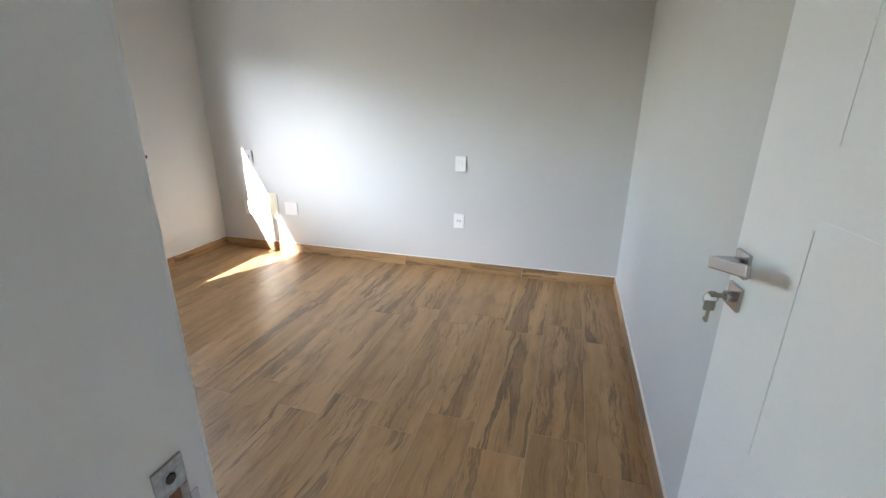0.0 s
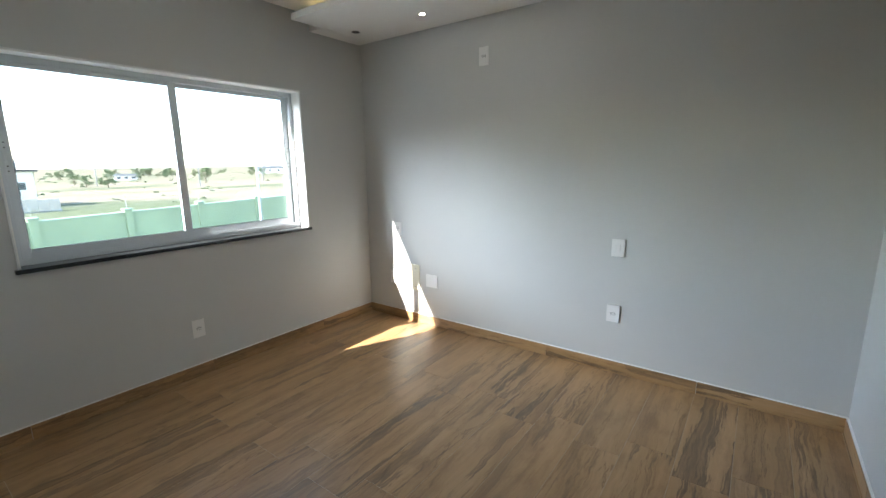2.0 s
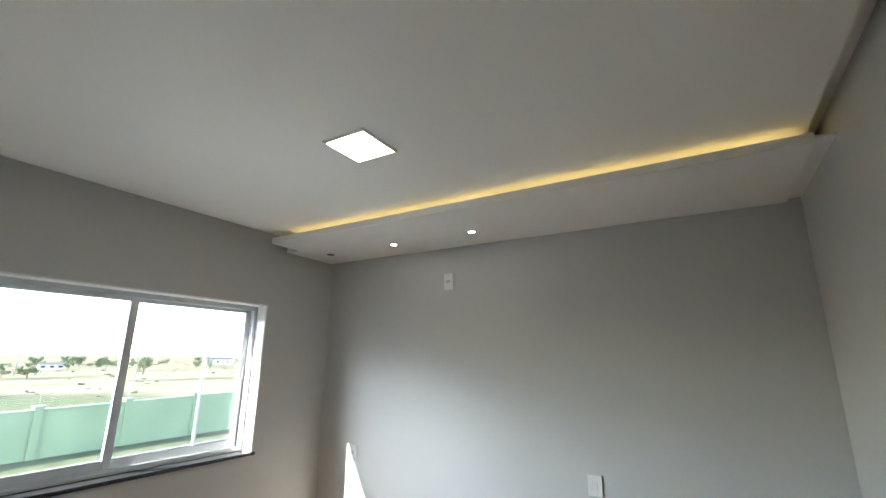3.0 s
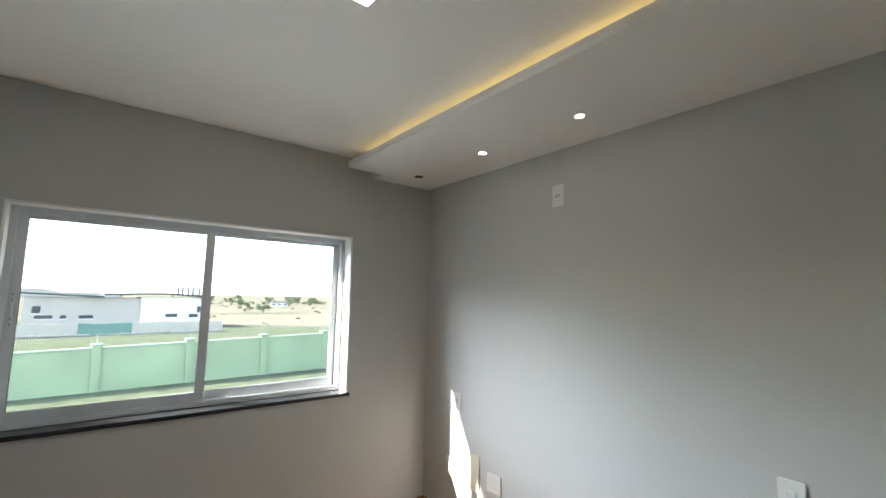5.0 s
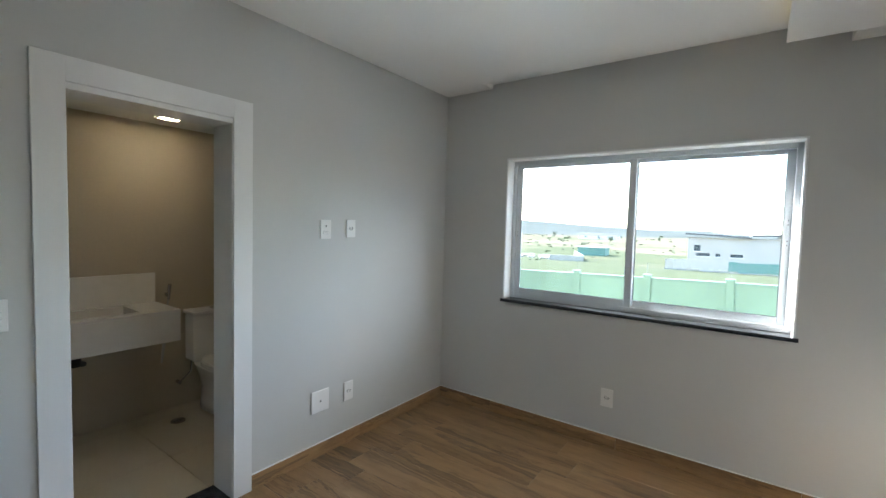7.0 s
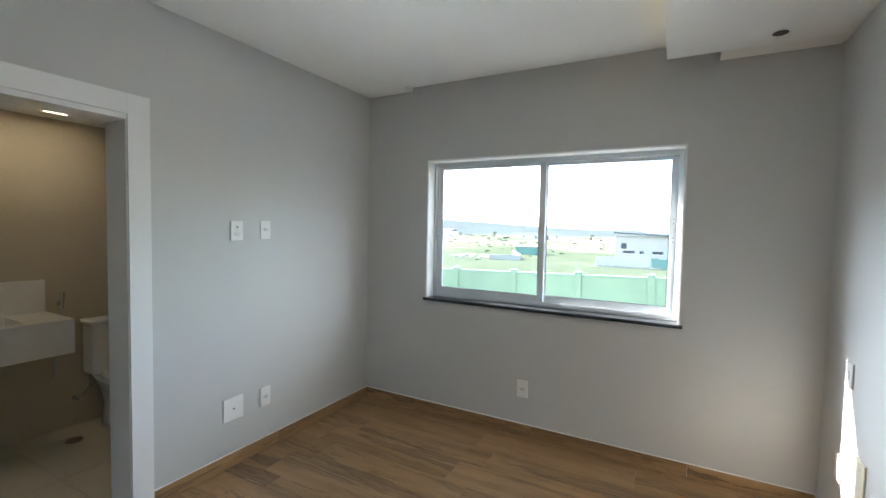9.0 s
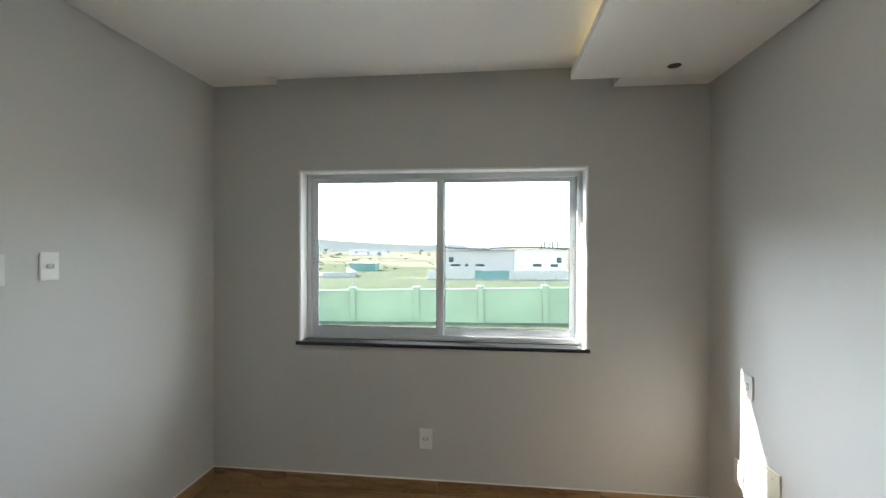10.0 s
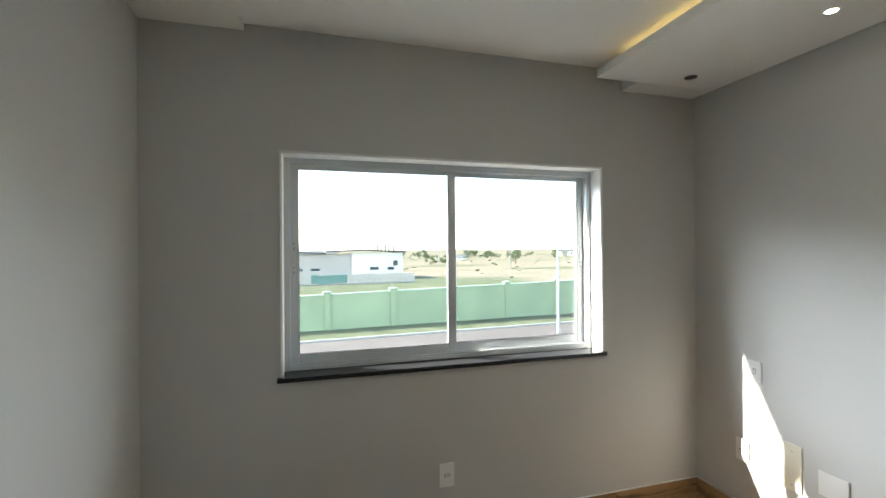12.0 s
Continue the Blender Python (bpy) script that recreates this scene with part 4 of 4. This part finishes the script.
def house(name, at, rz, w, d, h, label, wallm):
    t = thing(name, label, "house", at, rz, group="far houses")
    part("wall", blk(-d, 0, -w / 2, w / 2, 0, h), wallm, t)
    bm = bmesh.new()
    vs = [bm.verts.new(p) for p in ((0.4, -w / 2 - 0.4, h), (0.4, w / 2 + 0.4, h), (-d - 0.4, w / 2 + 0.4, h), (-d - 0.4, -w / 2 - 0.4, h), (-d / 2, -w / 2, h + 0.16 * d), (-d / 2, w / 2, h + 0.16 * d))]
    for f in ((0, 1, 5, 4), (2, 3, 4, 5), (0, 4, 3), (1, 2, 5), (0, 3, 2, 1)):
        bm.faces.new([vs[k] for k in f])
    part("roof", bm, M_ROOF, t)
    for i in range(3):
        y = -w * 0.32 + i * w * 0.32
        part("window", blk(0, 0.05, y - 0.6, y + 0.6, h * 0.35, h * 0.75), M_DARKGLASS, t)


house("far_house", (-250, 160, GZ), -30, 16, 8, 3.0, "white house far across the field", M_RENDERW)
house("far_house", (-190, 63, GZ), -15, 7, 4, 1.7, "pale house far across the field", M_RENDERW)
house("far_house", (-230, -64, GZ), 10, 20, 7, 2.0, "white house far across the field", M_RENDERW)
house("far_house", (-260, -140, GZ), -15, 18, 9, 2.8, "white house far across the field", M_RENDERW)


def tree(at, h, seed):
    """A small round-headed tree: trunk, limbs and a crown of many leaf blades in clumps."""
    r = random.Random(seed)
    t = thing("tree", "small green tree in the field", "tree", at, group="field trees")
    bm = bmesh.new()
    rod(bm, (0, 0, 0), (0.05 * h, 0, h * 0.32), 0.035 * h, 0.02 * h, 8)
    tips = []
    for i in range(6):
        a = i * 1.05 + r.random()
        tip = Vector((math.cos(a) * h * r.uniform(0.15, 0.32), math.sin(a) * h * r.uniform(0.15, 0.32), h * r.uniform(0.22, 0.80)))
        rod(bm, (0.04 * h, 0, h * r.uniform(0.2, 0.31)), tip, 0.014 * h, 0.006 * h, 6)
        tips.append(tip)
    part("trunk", bm, M_BARK, t)
    bm = bmesh.new()
    for tip in tips * 4:
        c = tip + Vector((r.gauss(0, 0.09), r.gauss(0, 0.09), r.gauss(0, 0.06))) * h
        for _ in range(38):
            p = c + Vector((r.gauss(0, 0.07), r.gauss(0, 0.07), r.gauss(0, 0.05))) * h
            s = h * r.uniform(0.02, 0.045)
            m = Matrix.Translation(p) @ Euler((r.uniform(0, 6), r.uniform(0, 6), r.uniform(0, 6))).to_matrix().to_4x4()
            vs = [bm.verts.new(m @ Vector(q)) for q in ((-s, 0, 0), (0, -s * 0.6, 0), (s, 0, 0), (0, s * 0.6, 0))]
            bm.faces.new(vs)
    part("crown", bm, M_LEAF, t)


rt = random.Random(9)
for i in range(16):
    d = rt.uniform(105, 260)
    tree((-d, rt.uniform(0.12, 0.75) * d, GZ + 0.2), rt.uniform(2.6, 5.0), 20 + i)
for i in range(34):
    az = radians(rt.uniform(143, 168))
    d = rt.uniform(225, 330)
    tree((d * math.cos(az), d * math.sin(az), GZ), rt.uniform(2.4, 5.2), 100 + i)
for i in range(7):
    d = rt.uniform(150, 300)
    tree((-d, rt.uniform(-0.7, -0.12) * d, GZ + 0.2), rt.uniform(2.2, 4.0), 60 + i)
for i, (x, y) in enumerate(((-110, 52), (-125, 78), (-140, 40), (-160, 110))):
    u = thing("utility_pole", "thin wooden power pole in the field", "utility pole", (x, y, GZ), group="power poles")
    part("pole", rod(bmesh.new(), (0, 0, 0), (0, 0, 8.0), 0.14, 0.09, 8), M_BLOCK, u)
    part("cross_arm", blk(-0.06, 0.06, -0.9, 0.9, 7.3, 7.42), M_BLOCK, u)

# low scrub and earth banks
bm = bmesh.new()
rs = random.Random(12)
for _ in range(560):
    d = rs.uniform(60, 330)
    x, y = -d, rs.uniform(-0.9, 1.0) * d
    if -84 < x < -62 and -14 < y < 22:
        continue
    s = rs.uniform(0.1, 0.4) * (0.3 + d / 170)
    for _ in range(7):
        a = rs.uniform(0, 6.3)
        px, py = x + rs.gauss(0, s), y + rs.gauss(0, s)
        vs = [bm.verts.new(q) for q in ((px - s * math.cos(a), py - s * math.sin(a), GZ), (px + s * math.cos(a), py + s * math.sin(a), GZ), (px + rs.gauss(0, s * 0.4), py + rs.gauss(0, s * 0.4), GZ + s * rs.uniform(0.5, 1.3)))]
        bm.faces.new(vs)
tagged(part("scrub", bm, M_LEAF), "low green scrub scattered over the field", "scrub", "", "stuff")
# far hills: a low ring all round the horizon and one long hill to the south-west
def ridge(name, label, az0, az1, radii, height):
    bm = bmesh.new()
    rows = []
    k = 140
    for j, (rad, up) in enumerate(radii):
        row = []
        for i in range(k + 1):
            az = az0 + (az1 - az0) * i / k
            a = radians(az)
            r = rad * (1 + 0.05 * noise.noise((az * 0.2, j, 2)))
            row.append(bm.verts.new((r * math.cos(a), r * math.sin(a), GZ - 0.6 + up * height(az, j))))
        rows.append(row)
    for a, b in zip(rows, rows[1:]):
        for i in range(k):
            bm.faces.new((a[i], a[i + 1], b[i + 1], b[i]))
    struct(name, bm, M_HILL, label, "hills")


def long_hill(az, j):
    return (4 + 0.85 * max(0.0, az - 186)) * (1 + 0.10 * noise.noise((az * 0.21, j * 0.4, 0)) + 0.05 * noise.noise((az * 1.3, j, 5)))


ridge("far_hills", "low bluish hills on the horizon", 95, 290, ((1300, 0.0), (1600, 1.0), (2100, 0.0)), lambda az, j: (9 if az > 184 else 2) * (1 + 0.7 * noise.noise((az * 0.07, j * 0.3, 0))))
ridge("near_hill", "long blue-grey hill beyond the field", 178, 250, ((330, 0.0), (520, 0.35), (700, 0.72), (900, 1.0), (1200, 0.2)), long_hill)

# ---------- floor tiles ----------
def floor_tiles(parent, x_edges, y0, y1, starts, length, joint, z, thick, material, skip=None):
    """Lays tiles in columns; whole tiles share one mesh, cut ones get their own."""
    whole = {}
    for k, (a, b) in enumerate(x_edges):
        y = starts[k % len(starts)]
        while y > y0:
            y -= length
        while y < y1:
            ya, yb = max(y, y0), min(y + length, y1)
            if yb - ya > 0.015 and b - a > 0.01:
                w, h = round(b - a - joint, 4), round(yb - ya - joint, 4)
                if (w, h) not in whole:
                    whole[w, h] = mesh_of("tile", blk(-w / 2, w / 2, -h / 2, h / 2, -thick, 0, bevel=0.0012), material)
                o = new("tile", whole[w, h])
                o.location = ((a + b) / 2, (ya + yb) / 2, z)
                o.parent = parent
            y += length


floor = struct("floor", blk(W - 0.02, E + 0.02, S - 0.01, N + 0.02, -0.06, -0.0012), M_GROUT, "wood-look porcelain plank floor", "floor")
PITCH = 0.2365
edges, x = [], 0.46 - 15 * PITCH
while x < E:
    if x + PITCH > W:
        edges.append((max(x, W), min(x + PITCH, E)))
    x += PITCH
col0 = round((edges[0][1] - PITCH - (0.46 - 15 * PITCH)) / PITCH)
starts = [2.0, 2.152] if (15 - col0) % 2 == 0 else [2.152, 2.0]
floor_tiles(floor, edges, S - 0.005, N, starts, 1.018, 0.0016, 0.0, 0.008, M_WOOD)
hall_floor = struct("hall_floor", blk(HX0, HX1, HY, BS - 0.15, -0.06, -0.0012), M_GROUT, "wood-look porcelain floor of the hall", "floor")
hall_near = struct("hall_floor_near", blk(-0.05, HX1, BS - 0.15, S - 0.01, -0.06, -0.0012), M_GROUT, "wood-look porcelain floor at the door", "floor")
he = [(max(-0.013 + k * PITCH, -0.05), min(-0.013 + (k + 1) * PITCH, HX1)) for k in range(-1, 8)]
floor_tiles(hall_near, he, BS - 0.15, S - 0.006, [2.0, 2.152], 1.018, 0.0016, 0.0, 0.008, M_WOOD)
he = [(max(-1.905 + k * PITCH, HX0), min(-1.905 + (k + 1) * PITCH, HX1)) for k in range(0, 16)]
floor_tiles(hall_floor, he, HY, BS - 0.15, [2.0, 2.152], 1.018, 0.0016, 0.0, 0.008, M_WOOD)
be = [(max(-3.4 + k * 0.6, BW), min(-2.8 + k * 0.6, BE)) for k in range(0, 6)]
floor_tiles(bath_floor, be, BS, S0 - 0.012, [0.05], 0.6, 0.002, -0.003, 0.006, M_TILE)
